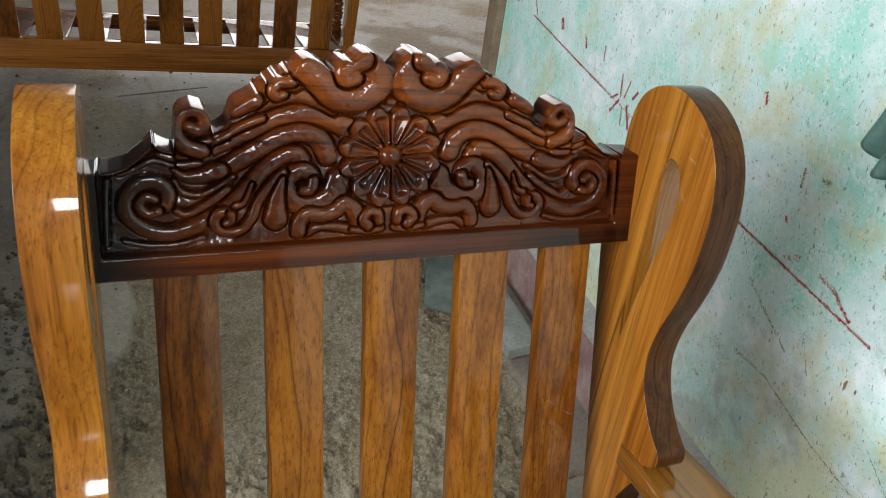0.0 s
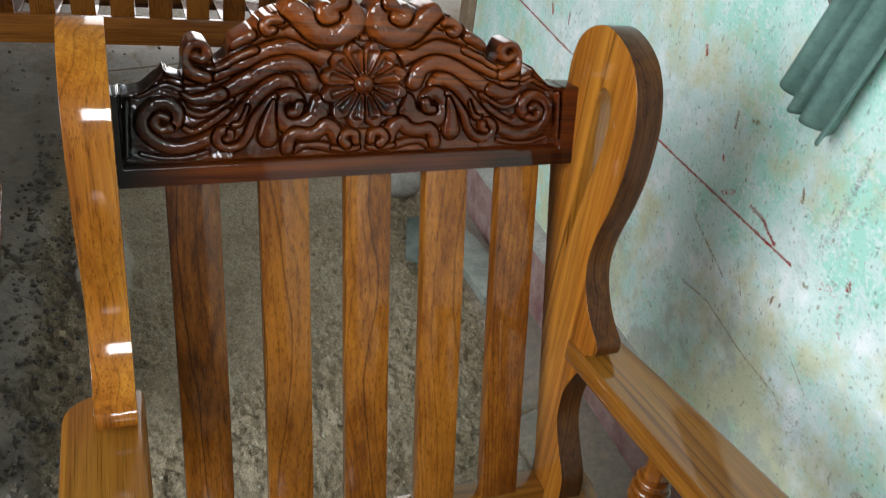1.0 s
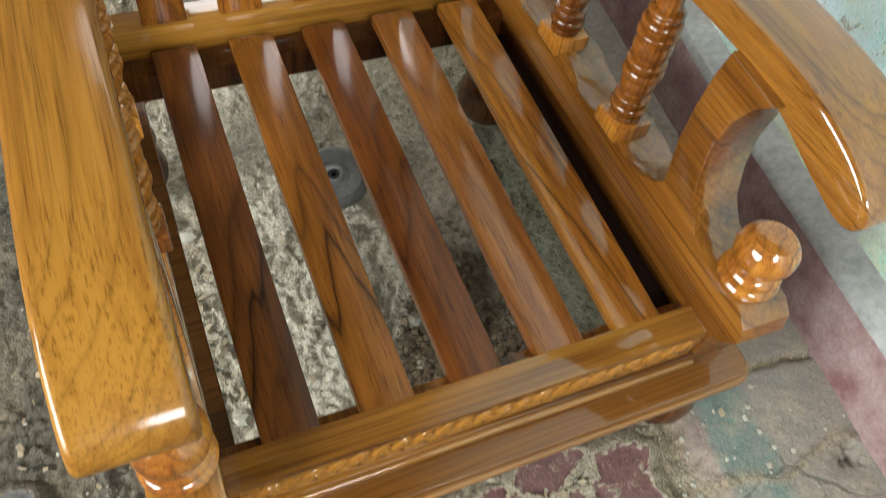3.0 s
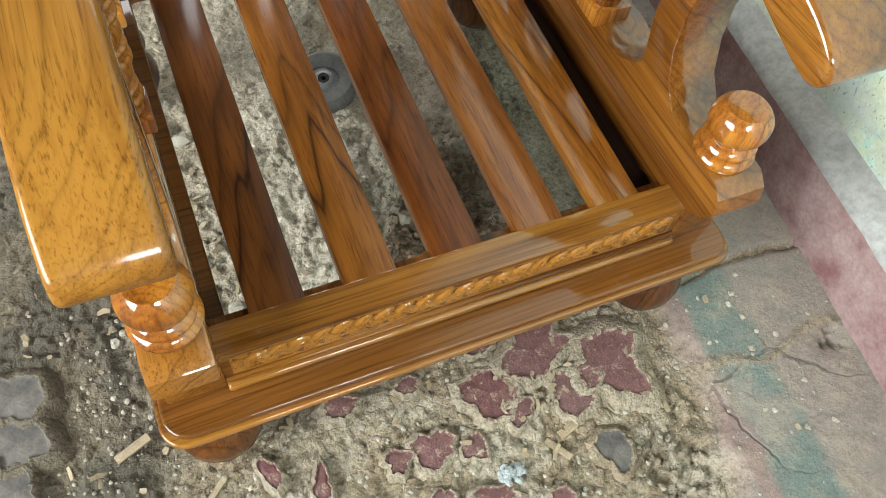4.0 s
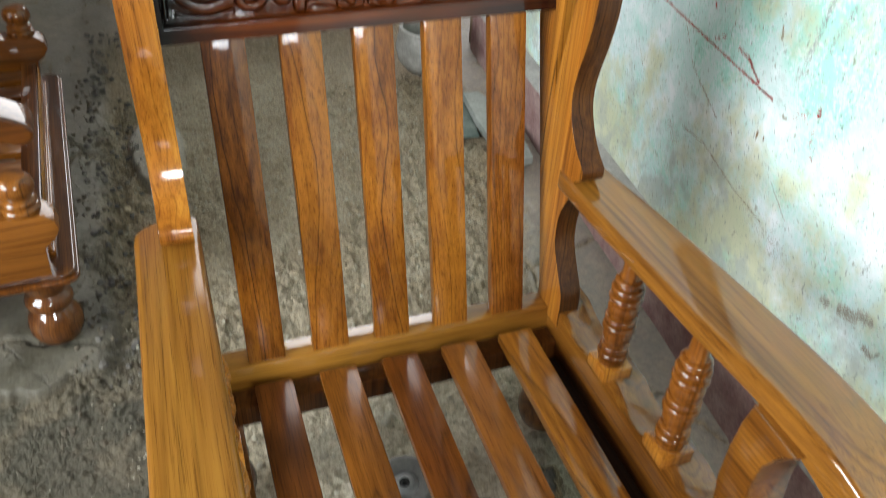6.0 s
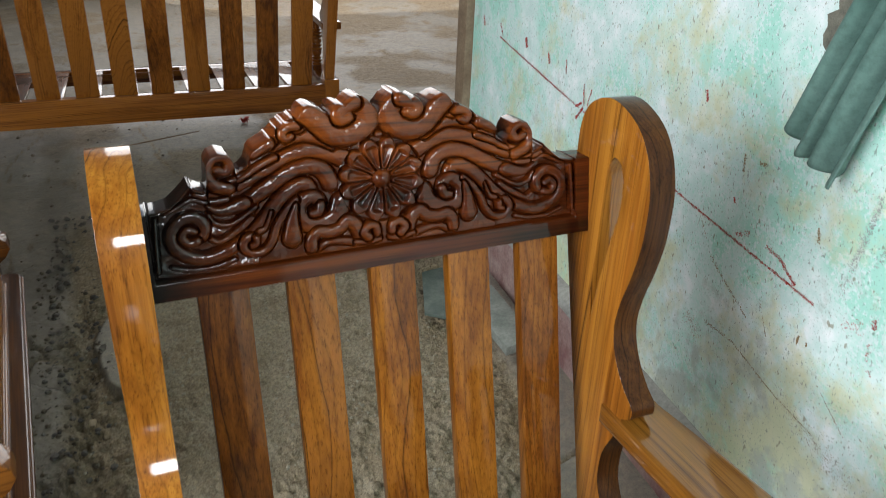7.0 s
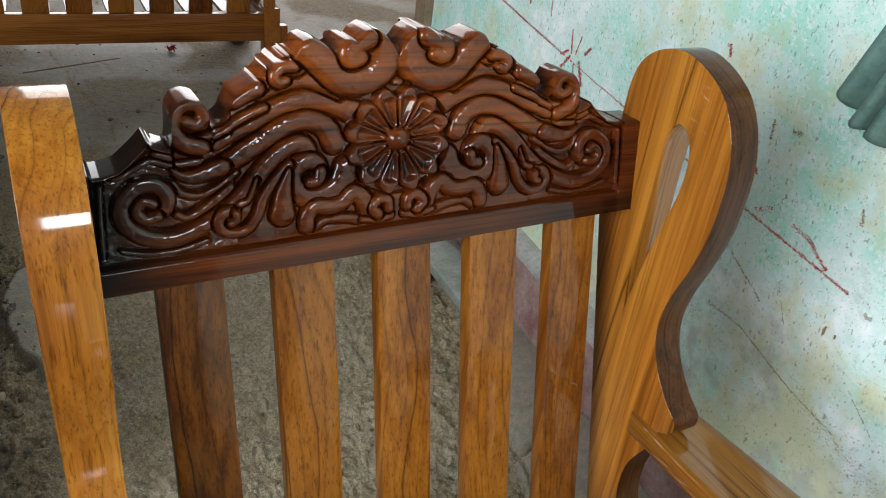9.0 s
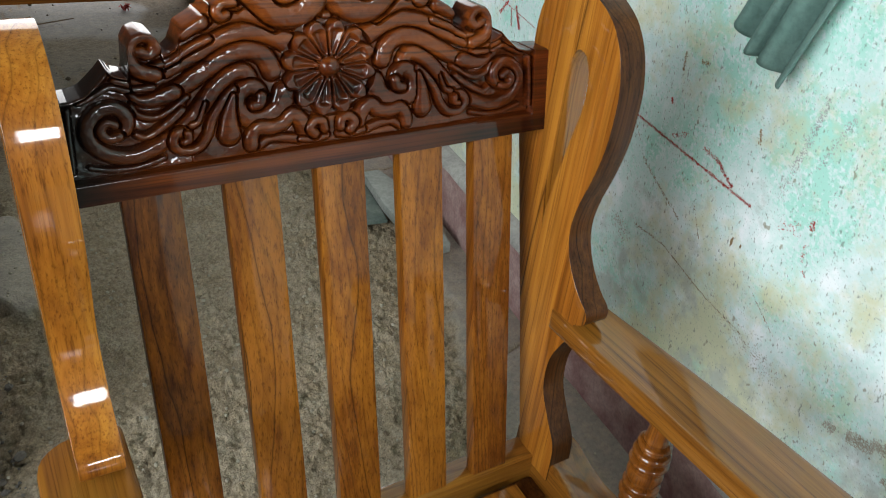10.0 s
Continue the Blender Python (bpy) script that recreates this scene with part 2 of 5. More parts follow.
def earth():
    """Broken floor: sandy rubble, worn grey screed and scraps of red and green floor paint."""
    mat, nodes, links, bsdf = nodes_of("broken_floor")
    co = nodes.new("ShaderNodeTexCoord").outputs["Object"]
    tone = nodes.new("ShaderNodeAttribute")
    tone.attribute_name = "cover"
    split = nodes.new("ShaderNodeSeparateColor")
    links.new(tone.outputs["Color"], split.inputs[0])
    big, med, fine = noise_tex(nodes, links, co, 3.0, 5.0), noise_tex(nodes, links, co, 24.0, 6.0, 0.65), noise_tex(nodes, links, co, 240.0, 3.0, 0.7)
    sand = mixed(nodes, links, med, (0.190, 0.138, 0.083), (0.335, 0.252, 0.158))
    sand = mixed(nodes, links, calc(nodes, links, "MULTIPLY", big, 0.5), sand, (0.270, 0.206, 0.132))
    grainy = noise_tex(nodes, links, co, 95.0, 6.0, 0.82)
    coarse = ramp(nodes, links, grainy, [(0.38, (0.60, 0.57, 0.53)), (0.49, (1, 1, 1)), (0.64, (1.28, 1.27, 1.25))])
    grit = ramp(nodes, links, fine, [(0.28, (0.45, 0.43, 0.40)), (0.5, (1, 1, 1)), (0.8, (1.15, 1.13, 1.1))])
    sand = mixed(nodes, links, 0.9, sand, grit, "MULTIPLY")
    crumb = nodes.new("ShaderNodeTexVoronoi")
    crumb.inputs["Scale"].default_value = 105.0
    shake = nodes.new("ShaderNodeVectorMath")
    shake.operation = "MULTIPLY_ADD"
    shaker = nodes.new("ShaderNodeTexNoise")
    shaker.inputs["Scale"].default_value, shaker.inputs["Detail"].default_value = 70.0, 3.0
    links.new(co, shaker.inputs["Vector"])
    links.new(shaker.outputs["Color"], shake.inputs[0])
    shake.inputs[1].default_value = (0.030, 0.030, 0.030)
    links.new(co, shake.inputs[2])
    links.new(shake.outputs[0], crumb.inputs["Vector"])
    grey = nodes.new("ShaderNodeSeparateColor")
    links.new(crumb.outputs["Color"], grey.inputs[0])
    sand = mixed(nodes, links, 0.85, sand, ramp(nodes, links, grey.outputs[0], [(0.0, (0.62, 0.60, 0.57)), (0.5, (0.95, 0.95, 0.95)), (0.86, (1.05, 1.04, 1.02)), (1.0, (1.35, 1.33, 1.3))]), "MULTIPLY")
    screed = mixed(nodes, links, med, (0.135, 0.120, 0.100), (0.275, 0.25, 0.21))
    dust = ramp(nodes, links, calc(nodes, links, "ADD", calc(nodes, links, "MULTIPLY", med, 0.6), calc(nodes, links, "MULTIPLY", fine, 0.4)), [(0.48, (0, 0, 0)), (0.62, (0.8,) * 3)])
    col = mixed(nodes, links, split.outputs[0], sand, screed)
    patchy = calc(nodes, links, "ADD", calc(nodes, links, "MULTIPLY", med, 0.7), calc(nodes, links, "MULTIPLY", big, 0.45))
    keep = ramp(nodes, links, patchy, [(0.46, (0, 0, 0)), (0.60, (1, 1, 1))])
    col = mixed(nodes, links, calc(nodes, links, "MULTIPLY", split.outputs[1], calc(nodes, links, "ADD", 0.12, calc(nodes, links, "MULTIPLY", keep, 0.55))), col, (0.235, 0.115, 0.105))
    col = mixed(nodes, links, calc(nodes, links, "MULTIPLY", split.outputs[2], calc(nodes, links, "ADD", 0.12, calc(nodes, links, "MULTIPLY", keep, 0.72))), col, (0.085, 0.130, 0.115))
    col = mixed(nodes, links, dust, col, mixed(nodes, links, fine, (0.19, 0.152, 0.102), (0.33, 0.275, 0.20)))
    # Darker brown tone where the cover's alpha is low.
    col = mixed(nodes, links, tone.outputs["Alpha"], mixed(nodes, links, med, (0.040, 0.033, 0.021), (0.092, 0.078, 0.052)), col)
    # Pale mortar, plus the lightening painted under and behind the chair.
    cement = nodes.new("ShaderNodeAttribute")
    cement.attribute_name = "mortar"
    col = mixed(nodes, links, cement.outputs["Fac"], col, mixed(nodes, links, 0.8, mixed(nodes, links, med, (0.36, 0.305, 0.225), (0.62, 0.545, 0.425)), grit, "MULTIPLY"))
    crack = nodes.new("ShaderNodeTexVoronoi")
    crack.feature = "DISTANCE_TO_EDGE"
    crack.inputs["Scale"].default_value = 4.0
    bent = nodes.new("ShaderNodeVectorMath")
    bent.operation = "MULTIPLY_ADD"
    bent.inputs[1].default_value = (0.14, 0.14, 0.14)
    wander = nodes.new("ShaderNodeTexNoise")
    wander.inputs["Scale"].default_value, wander.inputs["Detail"].default_value = 7.0, 6.0
    links.new(co, wander.inputs["Vector"])
    links.new(wander.outputs["Color"], bent.inputs[0])
    links.new(co, bent.inputs[2])
    links.new(bent.outputs[0], crack.inputs["Vector"])
    split_line = calc(nodes, links, "MULTIPLY", ramp(nodes, links, crack.outputs["Distance"], [(0.004, (1, 1, 1)), (0.016, (0, 0, 0))]), split.outputs[0])
    split_line = calc(nodes, links, "MULTIPLY", split_line, ramp(nodes, links, big, [(0.57, (0, 0, 0)), (0.63, (0.75,) * 3)]))
    col = mixed(nodes, links, split_line, col, (0.055, 0.045, 0.035))
    col = mixed(nodes, links, calc(nodes, links, "SUBTRACT", 0.9, calc(nodes, links, "MULTIPLY", split.outputs[0], 0.42)), col, coarse, "MULTIPLY")
    links.new(col, bsdf.inputs["Base Color"])
    links.new(calc(nodes, links, "SUBTRACT", 0.88, calc(nodes, links, "MULTIPLY", split.outputs[0], 0.33)), bsdf.inputs["Roughness"])
    pebbled = calc(nodes, links, "MULTIPLY", calc(nodes, links, "SUBTRACT", 1.0, split.outputs[0]), crumb.outputs["Distance"])
    h = calc(nodes, links, "ADD", calc(nodes, links, "ADD", med, calc(nodes, links, "MULTIPLY", fine, calc(nodes, links, "SUBTRACT", 0.45, calc(nodes, links, "MULTIPLY", split.outputs[0], 0.33)))), calc(nodes, links, "ADD", calc(nodes, links, "MULTIPLY", pebbled, -0.6), calc(nodes, links, "MULTIPLY", split_line, -0.5)))
    h = calc(nodes, links, "ADD", h, calc(nodes, links, "MULTIPLY", grainy, calc(nodes, links, "SUBTRACT", 0.75, calc(nodes, links, "MULTIPLY", split.outputs[0], 0.6))))
    links.new(bump(nodes, links, h, 0.8, 0.007), bsdf.inputs["Normal"])
    return mat


def plaster():
    """Old limewash: white over mint green, scraped, with ochre stains and fine dark pits."""
    mat, nodes, links, bsdf = nodes_of("worn_limewash")
    co = nodes.new("ShaderNodeTexCoord").outputs["Object"]
    big, med, fine = noise_tex(nodes, links, co, 3.4, 5.0, 0.6), noise_tex(nodes, links, co, 15.0, 8.0, 0.72), noise_tex(nodes, links, co, 130.0, 4.0, 0.7)
    base = mixed(nodes, links, ramp(nodes, links, med, [(0.40, (0, 0, 0)), (0.60, (1, 1, 1))]), (0.60, 0.75, 0.72), (0.85, 0.88, 0.89))
    eaten = calc(nodes, links, "ADD", calc(nodes, links, "MULTIPLY", med, 0.62), calc(nodes, links, "MULTIPLY", fine, 0.38))
    green = calc(nodes, links, "MULTIPLY", ramp(nodes, links, big, [(0.40, (0, 0, 0)), (0.54, (1, 1, 1))]), ramp(nodes, links, eaten, [(0.45, (0, 0, 0)), (0.52, (1, 1, 1))]))
    base = mixed(nodes, links, calc(nodes, links, "MULTIPLY", green, 0.85), base, (0.33, 0.69, 0.57))
    far = nodes.new("ShaderNodeMapping")
    far.inputs["Location"].default_value = (3.1, 7.7, 1.9)
    links.new(co, far.inputs[0])
    stain = noise_tex(nodes, links, far.outputs[0], 5.0, 7.0, 0.7)
    height = nodes.new("ShaderNodeSeparateXYZ")
    links.new(co, height.inputs[0])
    low = ramp(nodes, links, height.outputs[2], [(0.24, (0.15,) * 3), (0.66, (0.0,) * 3)])
    soil = calc(nodes, links, "ADD", stain, low)
    base = mixed(nodes, links, ramp(nodes, links, soil, [(0.53, (0, 0, 0)), (0.68, (0.8,) * 3)]), base, (0.62, 0.60, 0.36))
    grey = noise_tex(nodes, links, far.outputs[0], 9.0, 7.0, 0.7)
    base = mixed(nodes, links, ramp(nodes, links, calc(nodes, links, "ADD", grey, low), [(0.60, (0, 0, 0)), (0.72, (0.7,) * 3)]), base, (0.42, 0.45, 0.41))
    pits = None
    for scale, turn, cut, amount, tint in (((190, 190, 90), 0.5, 0.66, 0.7, (0.20, 0.23, 0.19)), ((90, 90, 48), -0.7, 0.70, 0.7, (0.24, 0.22, 0.14)), ((340, 340, 240), 0.2, 0.66, 0.55, (0.16, 0.19, 0.17)), ((60, 60, 260), 0.6, 0.73, 0.5, (0.26, 0.27, 0.24))):
        stretch = nodes.new("ShaderNodeMapping")
        stretch.inputs["Scale"].default_value = scale
        stretch.inputs["Rotation"].default_value = (turn, 0, 0)
        links.new(co, stretch.inputs[0])
        pit = ramp(nodes, links, noise_tex(nodes, links, stretch.outputs[0], 1.0, 2.0, 0.5), [(cut, (0, 0, 0)), (cut + 0.03, (1, 1, 1))])
        base = mixed(nodes, links, calc(nodes, links, "MULTIPLY", pit, amount), base, tint)
        pits = pit if pits is None else calc(nodes, links, "ADD", pits, pit)
    links.new(base, bsdf.inputs["Base Color"])
    bsdf.inputs["Roughness"].default_value = 0.6
    h = calc(nodes, links, "ADD", med, calc(nodes, links, "MULTIPLY", pits, -0.4))
    links.new(bump(nodes, links, h, 0.3, 0.003), bsdf.inputs["Normal"])
    return mat


def rough(name, a, b, scale=20.0, roughness=0.8, relief=0.004, detail=6.0, fine=0.0):
    mat, nodes, links, bsdf = nodes_of(name)
    co = nodes.new("ShaderNodeTexCoord").outputs["Object"]
    n = noise_tex(nodes, links, co, scale, detail, 0.62)
    col = mixed(nodes, links, ramp(nodes, links, n, [(0.32, (0, 0, 0)), (0.68, (1, 1, 1))]), a, b)
    f = noise_tex(nodes, links, co, scale * 9, 3.0, 0.7)
    col = mixed(nodes, links, 0.7, col, ramp(nodes, links, f, [(0.3, (0.6, 0.6, 0.6)), (0.6, (1, 1, 1))]), "MULTIPLY")
    links.new(col, bsdf.inputs["Base Color"])
    bsdf.inputs["Roughness"].default_value = roughness
    links.new(bump(nodes, links, calc(nodes, links, "ADD", n, calc(nodes, links, "MULTIPLY", f, 0.3)), 0.5, relief), bsdf.inputs["Normal"])
    return mat


def scuffed_stone():
    """Stone face with worn red floor colour, scuffed through to pale mortar."""
    mat, nodes, links, bsdf = nodes_of("red_stone_face")
    co = nodes.new("ShaderNodeTexCoord").outputs["Object"]
    info = nodes.new("ShaderNodeObjectInfo").outputs["Random"]
    cloud, speck, scuff = noise_tex(nodes, links, co, 70.0, 6.0, 0.7), noise_tex(nodes, links, co, 330.0, 3.0, 0.7), noise_tex(nodes, links, co, 45.0, 8.0, 0.78)
    red = mixed(nodes, links, ramp(nodes, links, cloud, [(0.36, (0, 0, 0)), (0.64, (1, 1, 1))]), (0.085, 0.024, 0.027), (0.205, 0.082, 0.070))
    red = mixed(nodes, links, calc(nodes, links, "MULTIPLY", info, 0.45), red, (0.140, 0.085, 0.070))
    red = mixed(nodes, links, 0.8, red, ramp(nodes, links, speck, [(0.34, (0.55, 0.52, 0.52)), (0.55, (1, 1, 1)), (0.74, (1.5, 1.45, 1.4))]), "MULTIPLY")
    worn = calc(nodes, links, "ADD", scuff, calc(nodes, links, "MULTIPLY", speck, 0.16))
    col = mixed(nodes, links, ramp(nodes, links, worn, [(0.63, (0, 0, 0)), (0.72, (0.9,) * 3)]), red, (0.34, 0.272, 0.185))
    links.new(col, bsdf.inputs["Base Color"])
    links.new(ramp(nodes, links, worn, [(0.50, (0.5,) * 3), (0.70, (0.9,) * 3)]), bsdf.inputs["Roughness"])
    links.new(bump(nodes, links, calc(nodes, links, "ADD", scuff, calc(nodes, links, "MULTIPLY", speck, 0.35)), 0.7, 0.004), bsdf.inputs["Normal"])
    return mat


ground_mat, wall_mat = earth(), plaster()
# Dark tones for the unseen walls and ceiling, chosen to weaken reflections.
unseen_wall_mat = rough("unseen_wall_dark", (0.075, 0.068, 0.057), (0.130, 0.118, 0.100), 3.0, 0.8, 0.004)
unseen_roof_mat = rough("unseen_roof_dark", (0.075, 0.064, 0.052), (0.135, 0.116, 0.096), 4.0, 0.85, 0.004)
red_oxide = rough("worn_red_oxide", (0.19, 0.085, 0.080), (0.36, 0.25, 0.225), 14.0, 0.7, 0.003)
grey_screed = rough("grey_cement_screed", (0.25, 0.24, 0.22), (0.40, 0.385, 0.35), 9.0, 0.75, 0.003)
frame_wood = rough("weathered_frame_wood", (0.16, 0.10, 0.06), (0.28, 0.20, 0.13), 12.0, 0.7, 0.003)
brown_stone = rough("dusty_brown_stone", (0.050, 0.043, 0.040), (0.150, 0.128, 0.104), 30.0, 0.8, 0.003)
red_face = scuffed_stone()
rubble_mat = rough("dry_rubble", (0.24, 0.205, 0.152), (0.46, 0.410, 0.320), 30.0, 0.9, 0.003)
shaving_mat = rough("wood_shaving", (0.22, 0.155, 0.085), (0.42, 0.32, 0.20), 60.0, 0.7, 0.001)
chalk_red = rough("red_chalk", (0.36, 0.030, 0.025), (0.55, 0.075, 0.06), 120.0, 0.85, 0.001)
cloth_mat = rough("grey_green_cotton", (0.085, 0.165, 0.140), (0.135, 0.225, 0.195), 8.0, 0.9, 0.001)
clay_mat = rough("sooty_clay", (0.16, 0.145, 0.125), (0.33, 0.31, 0.28), 12.0, 0.7, 0.002)
soot_black_mat = rough("soot_black", (0.012, 0.011, 0.010), (0.030, 0.027, 0.024), 20.0, 0.9, 0.002)
rubber_mat = rough("dusty_rubber", (0.085, 0.080, 0.072), (0.175, 0.165, 0.148), 18.0, 0.7, 0.002)
metal_mat = rough("dull_steel", (0.16, 0.155, 0.15), (0.30, 0.29, 0.28), 30.0, 0.4, 0.001)

# ---------------------------------------------------------------- the room
WALL0, WALL1 = 0.735, 0.10          # the painted wall: x = WALL0 + WALL1 * y


def wall_x(y):
    return WALL0 + WALL1 * y


wall_turn = math.atan(WALL1)


bm = bmesh.new()
WALL_END = 1.86
for y0, y1 in ((-3.4, WALL_END),):
    vs = [bm.verts.new(q) for q in ((wall_x(y0), y0, -0.1), (wall_x(y1), y1, -0.1), (wall_x(y1) + 0.24, y1, -0.1), (wall_x(y0) + 0.24, y0, -0.1))]
    f = bm.faces.new(vs)
    top = bmesh.ops.extrude_face_region(bm, geom=[f])["geom"]
    bmesh.ops.translate(bm, vec=(0, 0, 7.7), verts=[v for v in top if isinstance(v, bmesh.types.BMVert)])
bmesh.ops.recalc_face_normals(bm, faces=bm.faces)
wall_east = tagged(finish("wall_east", bm, wall_mat, smooth=False), "old wall with worn mint green and white limewash", "wall", kind="structure")

# wooden frame at the wall's far end
door_post = tagged(finish("door_frame", beam((wall_x(WALL_END) - 0.03, WALL_END + 0.002, -0.05), (wall_x(WALL_END) + 0.25, WALL_END + 0.075, 2.3), 0.004), frame_wood), "weathered brown wooden door post at the wall's end", "door frame", kind="structure")

# plinth along the wall: red riser, grey top
LEDGE = 0.190
bm = bmesh.new()
sec = [(-0.054, -0.1), (-0.050, LEDGE - 0.014), (-0.042, LEDGE), (0.0, LEDGE + 0.018)]
rows = []
for i in range(120):
    y = -3.2 + (WALL_END + 3.2) * i / 119
    w = 0.004 * noise.noise((y * 3, 0, 0)) + 0.003 * noise.noise((y * 17, 4, 0))
    rise = 0.032 * min(max((y + 0.35) / 0.6, 0.0), 1.0)
    rows.append([bm.verts.new((wall_x(y) + u + w * (u < -0.01), y, z + 0.4 * w + rise * (z > 0))) for u, z in sec])
for a, b in zip(rows, rows[1:]):
    for k in range(len(sec) - 1):
        bm.faces.new((a[k], b[k], b[k + 1], a[k + 1])).material_index = 0 if k < 1 else 1
bmesh.ops.recalc_face_normals(bm, faces=bm.faces)
plinth = finish("plinth", bm, red_oxide)
plinth.data.materials.append(grey_screed)
tagged(plinth, "low cement plinth with worn red riser along the wall", "plinth", kind="structure")

# Unseen walls and ceiling, added to shape light through the openings.
TOP = 7.6
for name, a, b in (
    ("wall_west_front", (-3.5, -3.4, -0.1), (-3.26, -2.40, TOP)), ("wall_west_back", (-3.5, 0.10, -0.1), (-3.26, 7.85, TOP)),
    ("wall_west_sill", (-3.5, -2.40, -0.1), (-3.26, 0.10, 1.02)), ("wall_west_head", (-3.5, -2.40, 2.75), (-3.26, 0.10, TOP)),
    ("wall_south_left", (-3.26, -3.45, -0.1), (-0.6, -3.22, TOP)), ("wall_south_right", (0.4, -3.45, -0.1), (0.75, -3.22, TOP)), ("wall_south_head", (-0.6, -3.45, 2.55), (0.4, -3.22, TOP)), ("wall_south_sill", (-0.6, -3.45, -0.1), (0.4, -3.22, 1.85)),
    ("wall_north_left", (-3.26, 7.6, -0.1), (-0.5, 7.85, TOP)), ("wall_north_right", (4.05, 7.6, -0.1), (4.2, 7.85, TOP)), ("wall_north_head", (-0.5, 7.6, 7.1), (4.05, 7.85, TOP)), ("wall_north_sill", (-0.5, 7.6, -0.1), (4.05, 7.85, 1.15)),
    ("wall_far_east", (4.2, WALL_END, -0.1), (4.4, 7.85, TOP)), ("wall_return", (wall_x(WALL_END) + 0.26, WALL_END - 0.2, -0.1), (4.4, WALL_END - 0.004, TOP)),
):
    tagged(finish(name, beam(a, b, 0.0), unseen_wall_mat, smooth=False), "unseen dark wall added to close the room and shape the light", "wall", kind="structure")
tagged(finish("ceiling", beam((-3.6, -3.5, TOP), (4.5, 7.9, TOP + 0.12), 0.0), unseen_roof_mat, smooth=False), "unseen dark ceiling added to close the room and shape the light", "ceiling", kind="structure")
tagged(finish("outdoor_ground", beam((-60, -60, -0.3), (60, 60, -0.14), 0.0), rubble_mat, smooth=False), "dusty ground outside the room", "ground", kind="structure")


# ---------------------------------------------------------------- the broken floor
def fbm(x, y, scale, octaves=4, seed=0):
    """Layered value noise on arrays."""
    rng = np.random.RandomState(seed)
    table = rng.rand(256, 256)
    total, amp, norm = np.zeros_like(x), 1.0, 0.0
    for o in range(octaves):
        u, v = x * scale * 2 ** o + 31.7 * o, y * scale * 2 ** o + 17.3 * o
        i, j = np.floor(u).astype(int), np.floor(v).astype(int)
        s, t = u - i, v - j
        s, t = s * s * (3 - 2 * s), t * t * (3 - 2 * t)
        g = lambda a, b: table[(i + a) % 256, (j + b) % 256]
        total += amp * ((g(0, 0) * (1 - s) + g(1, 0) * s) * (1 - t) + (g(0, 1) * (1 - s) + g(1, 1) * s) * t)
        norm += amp
        amp *= 0.5
    return total / norm


def cells(x, y, scale, seed=0):
    """Distance to the nearest and second nearest of scattered points, and the nearest one's number."""
    rng = np.random.RandomState(seed)
    px, py, pv = rng.rand(128, 128), rng.rand(128, 128), rng.rand(128, 128)
    u, v = x * scale, y * scale
    i, j = np.floor(u).astype(int), np.floor(v).astype(int)
    d1, d2, val = np.full(x.shape, 9.0), np.full(x.shape, 9.0), np.zeros(x.shape)
    for a in (-1, 0, 1):
        for b in (-1, 0, 1):
            ii, jj = (i + a) % 128, (j + b) % 128
            d = np.hypot(i + a + px[ii, jj] - u, j + b + py[ii, jj] - v)
            near = d < d1
            d2 = np.where(near, d1, np.minimum(d2, d))
            val = np.where(near, pv[ii, jj], val)
            d1 = np.where(near, d, d1)
    return d1, d2, val


def step(a, b, x):
    t = np.clip((x - a) / (b - a), 0, 1)
    return t * t * (3 - 2 * t)


